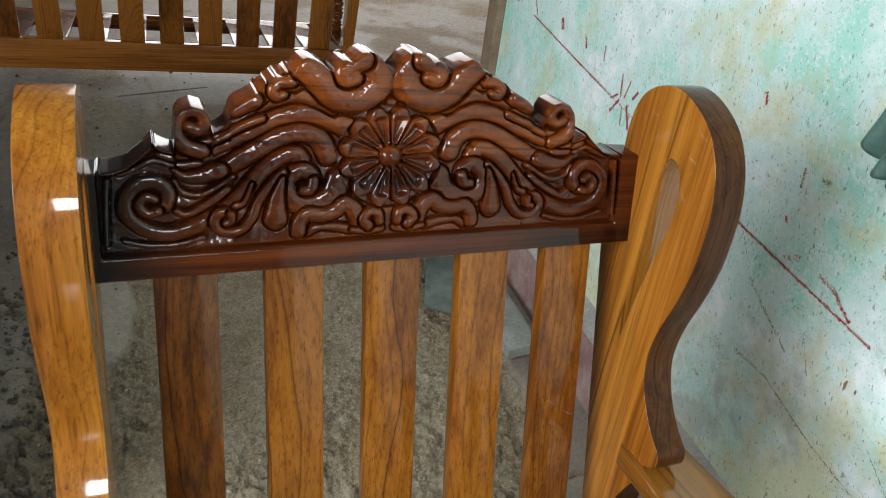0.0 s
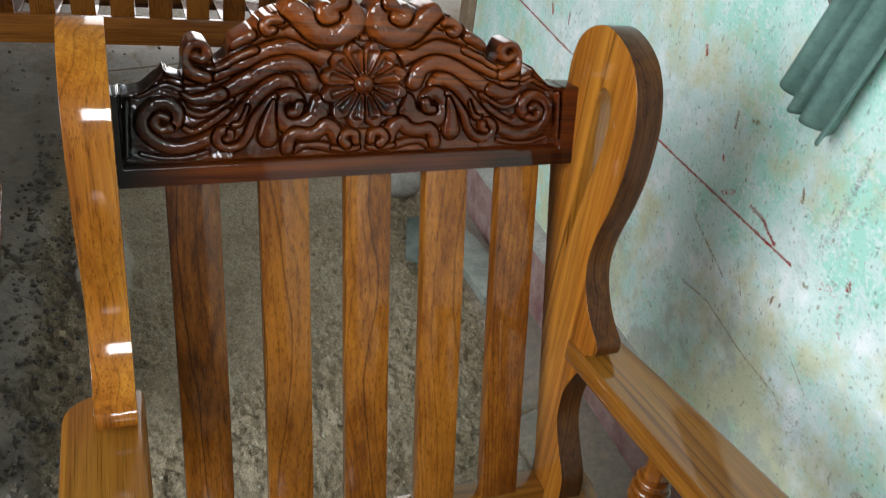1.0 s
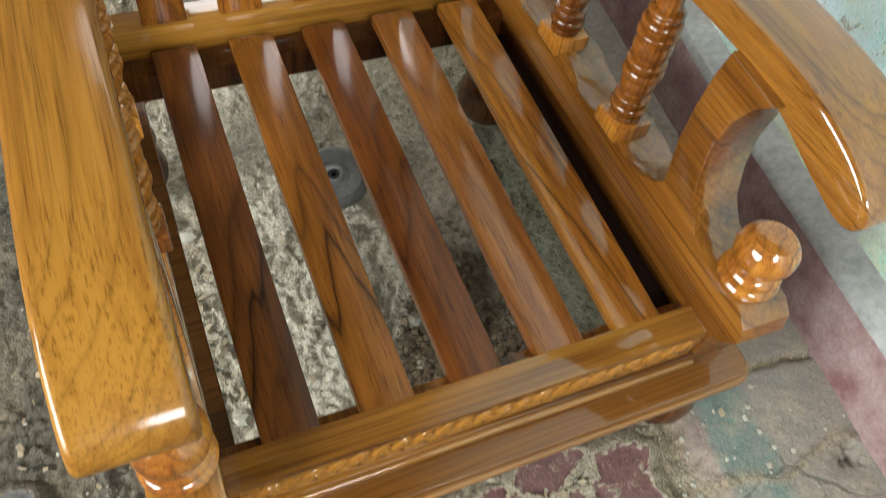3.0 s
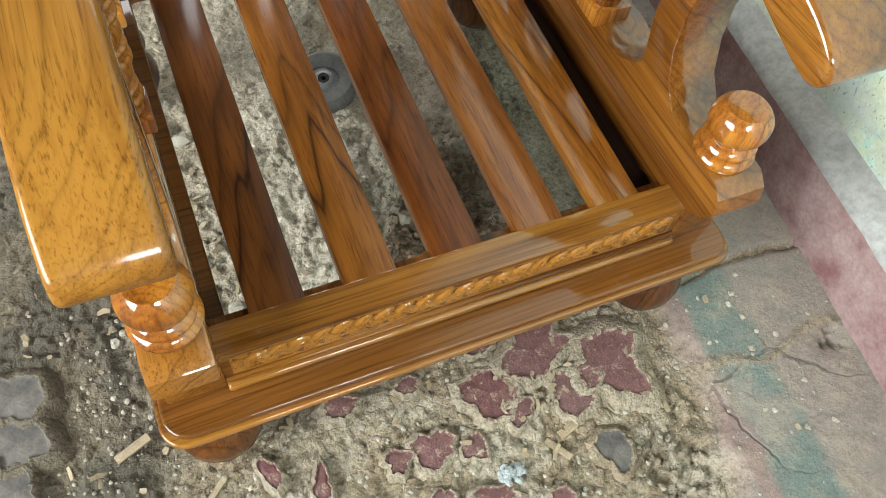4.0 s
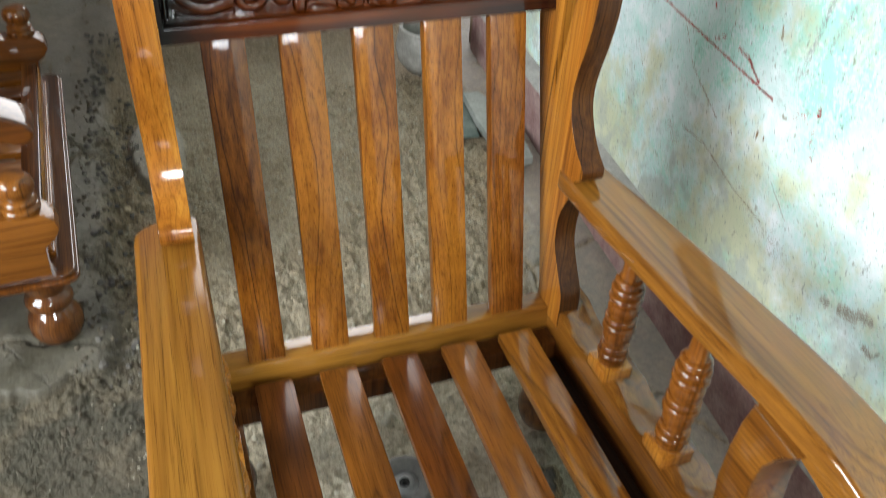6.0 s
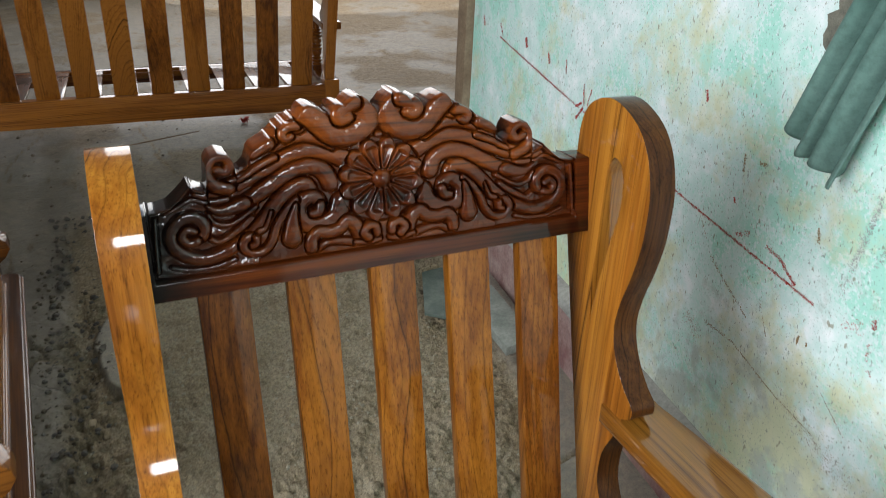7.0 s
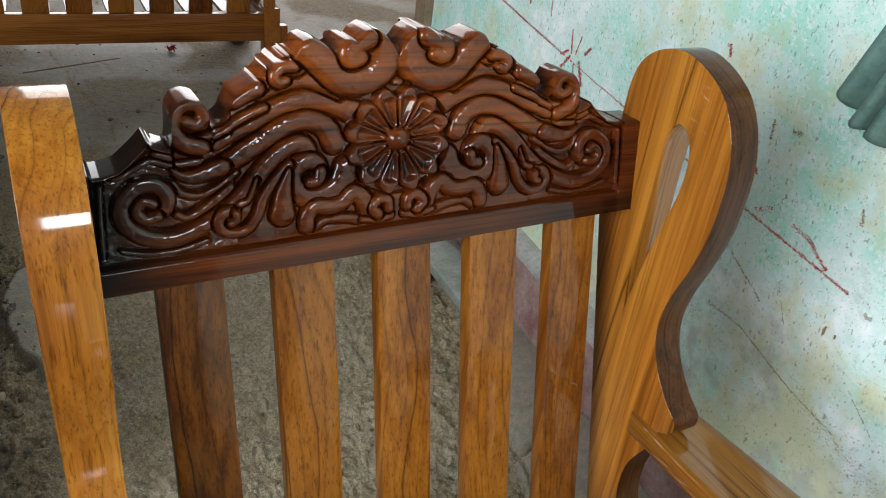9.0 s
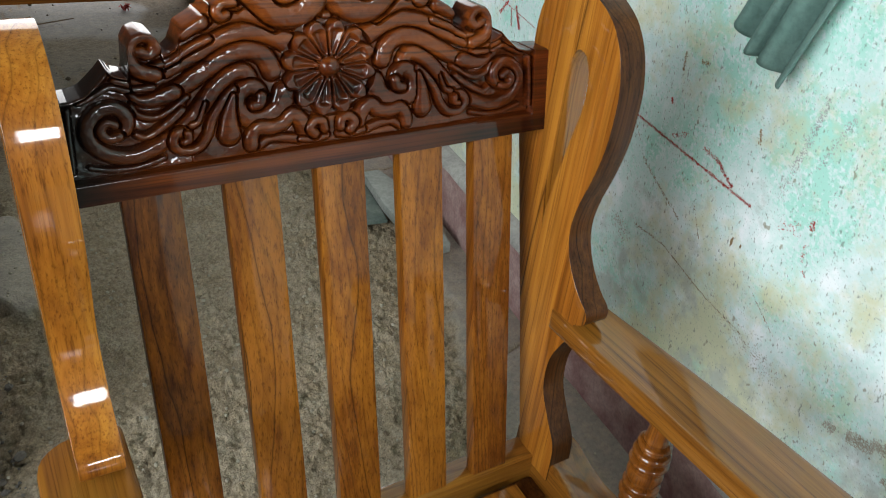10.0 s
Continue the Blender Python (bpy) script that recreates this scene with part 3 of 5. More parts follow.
def floor_fields(x, y):
    """Height and cover (screed, red, green) of the floor."""
    wob = 0.10 * (fbm(x, y, 5.0, 4, 3) - 0.5) + 0.05 * (fbm(x, y, 22.0, 3, 4) - 0.5)
    # rough patch round and behind the chair
    edge_right = wall_x(y) - 0.335 + 0.9 * wob + 0.14 * step(0.0, 1.0, y)
    left = -0.50 + wob * 0.8 - 1.2 * step(0.0, 0.25, 0.45 - y + wob)
    rough_in = step(-0.03, 0.02, edge_right - x) * step(-0.03, 0.03, x - left) * step(-0.05, 0.05, 2.2 - y + 3 * wob)
    trench = np.exp(-((x + 0.49 + 1.2 * wob - 0.02 * np.sin(5 * y)) / 0.05) ** 2) * step(0.3, 0.6, y) * step(-0.1, 0.3, 2.4 - y)
    pit = rough_in * step(-0.1, 0.25, 0.35 - y) * step(-0.04, 0.06, x + 0.42 + wob)
    slab = step(0.0, 0.02, 0.115 - np.hypot((x + 0.37) * 1.3, (y - 1.32) * 0.42) + 0.35 * wob) * step(-0.01, 0.01, x + 0.455 + 0.4 * wob)
    jx, jy = x + 0.05 * (fbm(x, y, 26, 3, 8) - 0.5), y + 0.05 * (fbm(x, y, 26, 3, 18) - 0.5)
    d1, d2, val = cells(jx, jy, 13.0, 5)
    clod = step(0.03, 0.16, d2 - d1) * (0.15 + 0.85 * val)
    c1, c2, cval = cells(jx, jy, 34.0, 7)
    crumb = step(0.04, 0.3, c2 - c1) * cval
    e1, e2, eval_ = cells(x, y, 78.0, 9)
    peb = np.clip((e2 - e1) * 1.8, 0, 1) ** 0.7 * eval_ ** 2
    grain = fbm(x, y, 120.0, 2, 11)
    soft = fbm(x, y, 7.0, 5, 12)
    z_smooth = FLOOR + 0.006 * (fbm(x, y, 2.0, 3, 2) - 0.5) + 0.0012 * fbm(x, y, 60.0, 2, 6)
    z_sand = FLOOR - 0.030 + 0.012 * (soft - 0.5) + (0.010 * step(0.45, 0.75, fbm(x, y, 42.0, 3, 63)) + 0.006 * (1 - np.abs(2 * fbm(x, y, 30.0, 4, 62) - 1)) ** 2) * step(-0.54, -0.42, x) + 0.007 * peb + 0.006 * (grain - 0.5) + 0.008 * crumb * step(0.42, 0.62, soft)
    z_pit = FLOOR - 0.052 + 0.012 * clod * step(0.36, 0.66, soft) + 0.005 * crumb + 0.035 * (soft - 0.4) + 0.006 * peb + 0.007 * (grain - 0.5) + 0.008 * (1 - np.abs(2 * fbm(x, y, 38.0, 4, 61) - 1)) ** 2 - 0.030 * np.exp(-(((x - 0.10) / 0.10) ** 2 + ((y + 0.42) / 0.08) ** 2))
    z = z_smooth * (1 - rough_in) + rough_in * (z_sand * (1 - pit) + z_pit * pit)
    z = z * (1 - slab) + slab * (FLOOR + 0.001)
    z = z - trench * (0.004 + 0.022 * (crumb - 0.35) + 0.012 * (grain - 0.5)) * (1 - slab)
    front = step(0.0, 0.06, -0.60 - y + wob) * step(-0.03, 0.03, edge_right - x) * step(-0.05, 0.05, x + 0.40 + wob)
    z = z * (1 - front) + front * (FLOOR - 0.028 + 0.012 * (soft - 0.5) + 0.008 * crumb * step(0.40, 0.60, soft) + 0.007 * peb + 0.007 * (grain - 0.5) + 0.006 * (1 - np.abs(2 * fbm(x, y, 34.0, 4, 64) - 1)) ** 2)
    # a gully along the old floor's edge and a patch of bare aggregate
    gully = np.exp(-((x - 0.278 + 0.12 * (y + 0.775) + 0.3 * wob) / 0.011) ** 2) * step(-0.88, -0.84, y) * step(-0.66, -0.70, y)
    bare = step(1.15, 0.85, np.hypot((x - 0.252) / 0.045, (y + 0.905) / 0.062) + 3 * wob)
    z = z - 0.010 * gully + bare * (0.012 * peb + 0.008 * crumb - 0.012)
    cracks = step(0.035, 0.0, cells(x + 0.6 * wob, y + 0.6 * wob, 1.9, 21)[1] - cells(x + 0.6 * wob, y + 0.6 * wob, 1.9, 21)[0]) * (1 - rough_in)
    z = z - 0.010 * cracks
    worn = 1 - 0.8 * step(2.4, 3.0, y) * step(0.50, 0.60, fbm(x, y, 2.2, 5, 31))
    screed = worn * np.clip((1 - rough_in) * (1 - front) * (1 - trench) * (1 - cracks) + slab, 0, 1) * (0.75 + 0.25 * fbm(x, y, 6, 3, 14))
    w = x - wall_x(y)
    band = lambda a, b: step(-0.012, 0.012, w - a + 0.4 * wob) * step(-0.012, 0.012, b - w - 0.4 * wob)
    solid = (1 - rough_in) * (1 - front) * (1 - cracks)
    seam = np.exp(-((y + 0.806 + 0.25 * wob + 0.012 * np.sin(31 * x)) / (0.006 + 0.010 * step(-0.22, -0.33, w))) ** 2) * step(-0.36, -0.32, w) * step(-0.04, -0.07, w)
    z = z + (0.0045 * seam + 0.006 * (crumb - 0.4) * seam) * (1 - rough_in) - 0.016 * np.exp(-(((x - 0.567) / 0.028) ** 2 + ((y + 0.822) / 0.018) ** 2)) * (0.6 + crumb)
    solid = solid * (1 - 0.9 * seam)
    screed = screed * (1 - 0.85 * seam)
    red = band(-0.345, -0.285) * solid * step(0, 0.2, 0.2 - y) * 0.9 + 0.25 * band(-0.205, -0.07) * solid
    green = band(-0.285, -0.200) * solid * step(0.34, 0.50, fbm(x, y, 8.0, 4, 15)) * step(0, 0.2, 0.2 - y)
    return z, screed, red, green


def axis_steps(lo, hi, fine_lo, fine_hi, fine, coarse):
    a = list(np.arange(lo, fine_lo, coarse)) + list(np.arange(fine_lo, fine_hi, fine)) + list(np.arange(fine_hi, hi + coarse, coarse))
    return np.array(a)


xs = axis_steps(-3.4, 4.3, -0.85, 0.80, 0.0037, 0.05)
ys = np.concatenate([np.arange(-3.3, -1.20, 0.05), np.arange(-1.20, 0.40, 0.0037), np.arange(0.40, 1.75, 0.0060), np.arange(1.75, 7.75, 0.05)])
gx, gy = np.meshgrid(xs, ys, indexing="ij")
gz, g_screed, g_red, g_green = floor_fields(gx, gy)
inside = step(0.0, 0.12, np.minimum(np.minimum(gx + 0.84, 0.80 - gx), np.minimum(gy + 1.19, 1.74 - gy)))
gz = FLOOR - 0.012 + (gz - FLOOR + 0.012) * (0.25 + 0.75 * inside)
nx, ny = gx.shape
idx = np.arange(nx * ny).reshape(nx, ny)
quads = np.stack([idx[:-1, :-1], idx[1:, :-1], idx[1:, 1:], idx[:-1, 1:]], -1).reshape(-1, 4)
mesh = bpy.data.meshes.new("floor")
mesh.from_pydata(np.stack([gx, gy, gz], -1).reshape(-1, 3), [], quads.tolist())
col = mesh.color_attributes.new("cover", "FLOAT_COLOR", "POINT")
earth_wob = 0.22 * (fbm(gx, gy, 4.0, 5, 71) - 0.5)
# Mask of the darker floor left of the chair and further back.
g_dark = step(-0.03, 0.05, -0.395 - gx + 0.4 * earth_wob) * (step(-0.1, 0.15, 0.60 - gy + earth_wob) + 0.65 * step(-0.05, 0.05, -0.50 - gx + 0.4 * earth_wob) * step(0.4, 0.6, gy)).clip(0, 1) * (0.70 + 0.30 * step(0.35, 0.6, fbm(gx, gy, 12.0, 4, 72))) * (0.90 + 0.10 * step(-0.2, 0.3, gy))
rgba = np.stack([g_screed, g_red, g_green, 1 - g_dark], -1).astype(np.float32)
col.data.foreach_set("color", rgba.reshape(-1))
# Mortar made paler under and behind the chair to paint in light there.
mortar_lift = step(-0.04, 0.06, gx + 0.42 + earth_wob * 0.3) * step(0.0, 0.08, 0.37 - gx) * step(-0.1, 0.25, 0.35 - gy) * step(0.0, 0.06, gy + 0.64) * (0.55 + 0.45 * step(0.35, 0.6, fbm(gx, gy, 14.0, 4, 75))) * (0.35 + 0.65 * step(-0.34, -0.10, gx))
in_front = step(-0.34, -0.26, gx) * step(0.34, 0.27, gx) * step(-0.60, -0.66, gy) * step(0.44, 0.62, fbm(gx, gy, 16.0, 5, 77))
behind = step(-0.44, -0.36, gx) * step(0.50, 0.42, gx) * step(0.25, 0.45, gy) * step(2.1, 1.7, gy) * (0.4 + 0.6 * step(0.38, 0.62, fbm(gx, gy, 11.0, 5, 78)))
mortar_lift = np.maximum(mortar_lift, np.maximum(0.45 * in_front, 0.26 * behind))
mortar = mesh.color_attributes.new("mortar", "FLOAT_COLOR", "POINT")
mortar.data.foreach_set("color", np.stack([mortar_lift] * 3 + [np.ones_like(mortar_lift)], -1).astype(np.float32).reshape(-1))
mesh.shade_smooth()
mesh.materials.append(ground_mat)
floor = tagged(new("floor", mesh), "broken cement floor with sandy rubble and scraps of red and green paint", "floor", kind="structure")


def ground_at(x, y):
    return float(floor_fields(np.array([[float(x)]]), np.array([[float(y)]]))[0][0, 0])


# ---------------------------------------------------------------- carved crest
CREST_TILT = 0.20


CREST_MID = -0.0125


def crest_top(u):
    """The carved upper outline, half of it, mirrored about the flower's axis."""
    half = [(0.0, 0.197), (0.003, 0.205), (0.007, 0.209), (0.012, 0.215), (0.020, 0.220), (0.026, 0.222), (0.033, 0.220), (0.039, 0.216), (0.043, 0.211), (0.048, 0.213), (0.053, 0.213), (0.057, 0.210), (0.0605, 0.203), (0.0625, 0.201), (0.066, 0.206), (0.071, 0.209), (0.079, 0.213), (0.086, 0.215), (0.093, 0.213), (0.097, 0.209), (0.099, 0.203), (0.108, 0.201), (0.118, 0.196), (0.128, 0.189), (0.134, 0.183), (0.147, 0.176), (0.156, 0.171), (0.160, 0.166), (0.1625, 0.152), (0.171, 0.145), (0.1775, 0.142), (0.179, 0.153), (0.181, 0.160), (0.186, 0.167), (0.196, 0.170), (0.206, 0.167), (0.212, 0.158), (0.2135, 0.126), (0.220, 0.128), (0.226, 0.131), (0.2325, 0.136), (0.240, 0.128), (0.248, 0.121), (0.260, 0.111), (0.272, 0.106), (0.310, 0.1035)]
    grid = np.linspace(-0.33, 0.33, 2201)
    line = np.interp(np.abs(grid), [p[0] for p in half], [p[1] for p in half])
    for _ in range(3):
        line = np.convolve(np.pad(line, 2, mode="edge"), np.full(5, 0.2), mode="valid")
    return np.interp(u - CREST_MID, grid, line)


def ribbon(U, V, pts, w0, w1):
    """How far inside a tapering band a place lies: 1 on its middle line, 0 at its edge."""
    curve = np.array([(p[0], p[1]) for p in spline([(a, b, 0) for a, b in pts], 8)])
    best, gap = np.full(U.shape, -9.0), np.full(U.shape, 9.0)
    reach = max(w0, w1) + 0.003
    lo, hi = curve.min(0) - reach, curve.max(0) + reach
    win = (U >= lo[0]) & (U <= hi[0]) & (V >= lo[1]) & (V <= hi[1])
    u, v = U[win], V[win]
    b, g = best[win], gap[win]
    n = len(curve) - 1
    for k in range(n):
        p, q = curve[k], curve[k + 1]
        d = q - p
        s = np.clip(((u - p[0]) * d[0] + (v - p[1]) * d[1]) / max(d @ d, 1e-12), 0, 1)
        w = w0 + (w1 - w0) * (k + s) / n
        far = np.hypot(u - p[0] - s * d[0], v - p[1] - s * d[1])
        b = np.maximum(b, 1 - far / w)
        g = np.minimum(g, far - w)
    best[win], gap[win] = b, g
    return best, gap


def crest_relief(U, V):
    """Carving laid band over band, each with a cut round its edge."""
    A, T = np.abs(U - CREST_MID), crest_top(U)
    rim = T - V
    field = (A < 0.2825) & (V > 0.0185)
    chisel = fbm(U, V, 60.0, 3, 51) - 0.5
    H = np.where(field, -0.0062 + 0.0035 * chisel, 0.0)
    H = np.where(field & (rim < 0.0055) & (A > 0.212), -0.0015, H)
    H = np.where(field & (A > 0.160), H - 0.0030 * step(0.0, 0.01, rim - 0.0055), H)
    H = np.where(field & (np.minimum(0.2825 - A, V - 0.0185) < 0.0022), -0.0120, H)
    H = np.where((A < 0.2825) & (V < 0.0185) & (V > 0.0160), -0.0018, H)

    def lay(pts, w0, w1, top=0.0, cut=0.0011, full=0.30, floor_=-0.0115):
        """A rounded band; top is how far its crown stands out, full how round its section is."""
        nonlocal H
        inside, gap = ribbon(A, V, pts, w0 * 1.17, w1 * 1.15)
        dome = np.clip(1 - np.clip(1 - inside, 0, 1) ** 2.7, 0, 1) ** full
        H = np.where(field & (gap > 0) & (gap < cut), np.minimum(H, floor_), H)
        H = np.where(field & (inside > 0), floor_ + 0.002 + (top - floor_ - 0.002) * dome, H)

    # long bands that sweep from the flower to the ends
    lay([(0.042, 0.138), (0.055, 0.146), (0.073, 0.154), (0.096, 0.157), (0.119, 0.152), (0.140, 0.141), (0.162, 0.131), (0.184, 0.122), (0.206, 0.117), (0.225, 0.121)], 0.0105, 0.0056, 0.0)
    lay([(0.132, 0.154), (0.151, 0.146), (0.172, 0.136), (0.190, 0.130), (0.209, 0.126), (0.228, 0.131)], 0.0046, 0.0034, 0.0010)
    lay([(0.192, 0.107), (0.212, 0.107), (0.231, 0.114), (0.245, 0.109), (0.262, 0.099)], 0.0042, 0.0036, -0.001)
    lay([(0.066, 0.110), (0.073, 0.127), (0.088, 0.135), (0.105, 0.135), (0.123, 0.128), (0.143, 0.116), (0.164, 0.104), (0.183, 0.095)], 0.0095, 0.0095, 0.0)
    lay([(0.174, 0.099), (0.194, 0.093), (0.208, 0.095), (0.215, 0.104)], 0.0092, 0.0020, 0.0018)
    lay([(0.160, 0.092), (0.179, 0.080), (0.195, 0.075), (0.210, 0.080), (0.215, 0.089)], 0.0030, 0.0036, -0.0005)
    lay([(0.166, 0.078), (0.184, 0.066), (0.204, 0.056), (0.214, 0.060)], 0.0048, 0.0030, -0.0012)
    lay([(0.190, 0.031), (0.212, 0.026), (0.240, 0.026), (0.262, 0.032)], 0.0030, 0.0026, -0.0040)
    # inner band, rolling up into the corner scroll
    lay([(0.093, 0.106), (0.099, 0.114), (0.111, 0.112), (0.126, 0.102), (0.139, 0.088), (0.154, 0.072), (0.172, 0.057), (0.197, 0.044), (0.222, 0.038), (0.244, 0.044), (0.258, 0.059), (0.257, 0.076), (0.243, 0.089), (0.230, 0.089), (0.221, 0.080), (0.223, 0.068), (0.232, 0.062)], 0.0085, 0.0064, 0.0014)
    lay([(0.231, 0.061), (0.241, 0.060), (0.247, 0.068), (0.241, 0.076), (0.233, 0.073)], 0.0052, 0.0044, 0.0030)
    # round scroll beside the flower, drop, and hook
    lay([(0.054, 0.084), (0.062, 0.068), (0.079, 0.060), (0.097, 0.062), (0.108, 0.073), (0.107, 0.087), (0.094, 0.096), (0.084, 0.092), (0.080, 0.083)], 0.0115, 0.0072, 0.0012)
    lay([(0.081, 0.084), (0.084, 0.076), (0.091, 0.075)], 0.0058, 0.0052, 0.0028)
    lay([(0.111, 0.095), (0.124, 0.083), (0.136, 0.066), (0.143, 0.049), (0.155, 0.037), (0.170, 0.036), (0.179, 0.046), (0.174, 0.056), (0.164, 0.056)], 0.0042, 0.0056, 0.0012)
    lay([(0.163, 0.055), (0.163, 0.048), (0.168, 0.046)], 0.0042, 0.0038, 0.0028)
    lay([(0.142, 0.084), (0.150, 0.066), (0.158, 0.062)], 0.0022, 0.0040, -0.001)
    lay([(0.112, 0.089), (0.117, 0.070), (0.119, 0.047)], 0.0026, 0.0110, 0.0022)
    # leaves under the flower
    lay([(0.041, 0.030), (0.058, 0.034), (0.076, 0.035), (0.088, 0.028)], 0.0048, 0.0038, -0.0022)
    lay([(0.032, 0.038), (0.038, 0.052), (0.049, 0.059), (0.059, 0.051), (0.073, 0.048), (0.087, 0.050), (0.095, 0.041), (0.096, 0.031)], 0.0082, 0.0070, 0.0008)
    lay([(0.008, 0.030), (0.021, 0.027), (0.039, 0.030)], 0.0042, 0.0034, -0.002)
    lay([(0.022, 0.034), (0.028, 0.041), (0.021, 0.049), (0.012, 0.047), (0.010, 0.038)], 0.0054, 0.0048, 0.0012)
    # bead at the panel's end
    lay([(0.274, 0.092), (0.276, 0.066), (0.278, 0.030)], 0.0026, 0.0026, 0.0)
    # shoulder with its bud, then the top swirl
    lay([(0.060, 0.162), (0.077, 0.171), (0.093, 0.176), (0.112, 0.175), (0.132, 0.168)], 0.0070, 0.0072, -0.001)
    lay([(0.100, 0.191), (0.112, 0.194), (0.124, 0.186), (0.135, 0.177), (0.145, 0.171)], 0.0098, 0.0086, 0.0006)
    lay([(0.103, 0.191), (0.115, 0.190), (0.121, 0.183), (0.117, 0.176), (0.111, 0.178)], 0.0060, 0.0048, 0.0032)
    lay([(0.139, 0.173), (0.147, 0.169), (0.156, 0.163)], 0.0086, 0.0064, 0.0028)
    lay([(0.026, 0.211), (0.015, 0.203), (0.015, 0.187), (0.028, 0.174), (0.045, 0.171), (0.061, 0.178), (0.073, 0.190), (0.088, 0.205)], 0.0142, 0.0135, 0.0012, 0.0018, 0.34)
    lay([(0.031, 0.212), (0.044, 0.207), (0.051, 0.200), (0.048, 0.192), (0.039, 0.194)], 0.0096, 0.0072, 0.0034, 0.0018)
    lay([(0.0, 0.168), (0.001, 0.158), (0.010, 0.163)], 0.0050, 0.0040, -0.002)
    # free volute
    lay([(0.189, 0.121), (0.203, 0.127), (0.211, 0.139), (0.211, 0.153), (0.202, 0.164), (0.189, 0.163), (0.184, 0.153), (0.191, 0.144), (0.200, 0.148)], 0.0078, 0.0056, 0.0030)
    # the flower: twelve spooned petals round a button
    du, dv = U - CREST_MID, V - 0.1085
    r, th = np.hypot(du, dv), np.arctan2(dv, du)
    disc = r < 0.0565
    H = np.where(disc, -0.0125, H)
    k = np.abs((th / (2 * math.pi) * 12 + 0.933) % 1.0 - 0.5) * 2 * math.pi / 12      # angle from the petal's middle
    across = r * np.sin(k)
    half = 0.0126 * np.clip((r - 0.004) / 0.040, 0.12, 1) * np.sqrt(np.clip(1 - (np.maximum(r - 0.0435, 0) / 0.0120) ** 2, 0, 1))
    s = np.clip(across / np.maximum(half, 1e-5), 0, 2)
    petal = np.where(s < 1, 0.0140 * np.sqrt(np.clip(1 - s ** 4, 0, 1)) - 0.0068 * np.clip(1 - (s * 1.5) ** 2, 0, 1) * step(0.012, 0.020, r) * step(0.0, 0.006, 0.047 - r), 0)
    H = np.where(disc, np.maximum(H, -0.0125 + petal * step(0.008, 0.016, r)), H)
    H = np.where(r < 0.0135, np.maximum(H, -0.009 + 0.0145 * np.sqrt(np.clip(1 - (r / 0.0135) ** 2, 0, 1))), H)
    # knife marks, and the eased outer edge
    H = H + np.where(field, 0.0007 * (fbm(U, V, 210.0, 2, 52) - 0.5), 0.0)
    return H - 0.004 * np.clip(1 - rim / 0.004, 0, 1) ** 2


def crest_mesh(left=-0.3035, right=0.2955, thick=0.034):
    cols, rows = 900, 290
    u = np.linspace(left, right, cols)
    t = np.linspace(0, 1, rows)
    U = np.repeat(u[:, None], rows, 1)
    even = t[None, :] * 0.225 - 0.006
    V = np.where(even < 0.095, even, 0.095 + (even - 0.095) * (crest_top(u)[:, None] - 0.095) / 0.124)
    H = crest_relief(U, V)
    # a light smoothing keeps the cut edges rounded
    P = np.pad(H, 1, mode="edge")
    H = 0.4 * H + 0.15 * (P[:-2, 1:-1] + P[2:, 1:-1] + P[1:-1, :-2] + P[1:-1, 2:])
    c = 1 / math.hypot(1, CREST_TILT)
    up = np.array((0, CREST_TILT * c, c))
    out = np.array((0, -c, CREST_TILT * c))
    base = np.array((0, 0.118, 0.870))
    drop = np.clip(0.45 * (crest_top(u)[:, None] - 0.095), 0, 0.0085)
    V = V - drop * np.clip((even - 0.095) / 0.124, 0, 1) + 0.012 * U
    front = base + U[..., None] * np.array((1, 0, 0)) + V[..., None] * up + H[..., None] * out
    back = base + U[..., None] * np.array((1, 0, 0)) + V[..., None] * up - thick * out
    back[:, -1] = front[:, -1] + np.array((0, thick + 0.003, -0.0025))      # the top edge was sawn level
    idx = np.arange(cols * rows).reshape(cols, rows)
    faces = np.stack([idx[:-1, :-1], idx[1:, :-1], idx[1:, 1:], idx[:-1, 1:]], -1).reshape(-1, 4).tolist()
    n = cols * rows
    verts = np.concatenate([front.reshape(-1, 3), back[:, 0], back[:, -1]])
    lo, hi = n + np.arange(cols), n + cols + np.arange(cols)
    faces += np.stack([idx[:-1, 0], lo[:-1], lo[1:], idx[1:, 0]], -1).tolist()
    faces += np.stack([idx[:-1, -1], idx[1:, -1], hi[1:], hi[:-1]], -1).tolist()
    faces += np.stack([lo[:-1], hi[:-1], hi[1:], lo[1:]], -1).tolist()
    mesh = bpy.data.meshes.new("carved_crest")
    mesh.from_pydata(verts, [], faces)
    mesh.shade_smooth()
    mesh.set_sharp_from_angle(angle=radians(60))
    mesh.materials.append(rosewood)
    return mesh


# ---------------------------------------------------------------- armchairs and settee
IN, WING = 0.296, 0.039
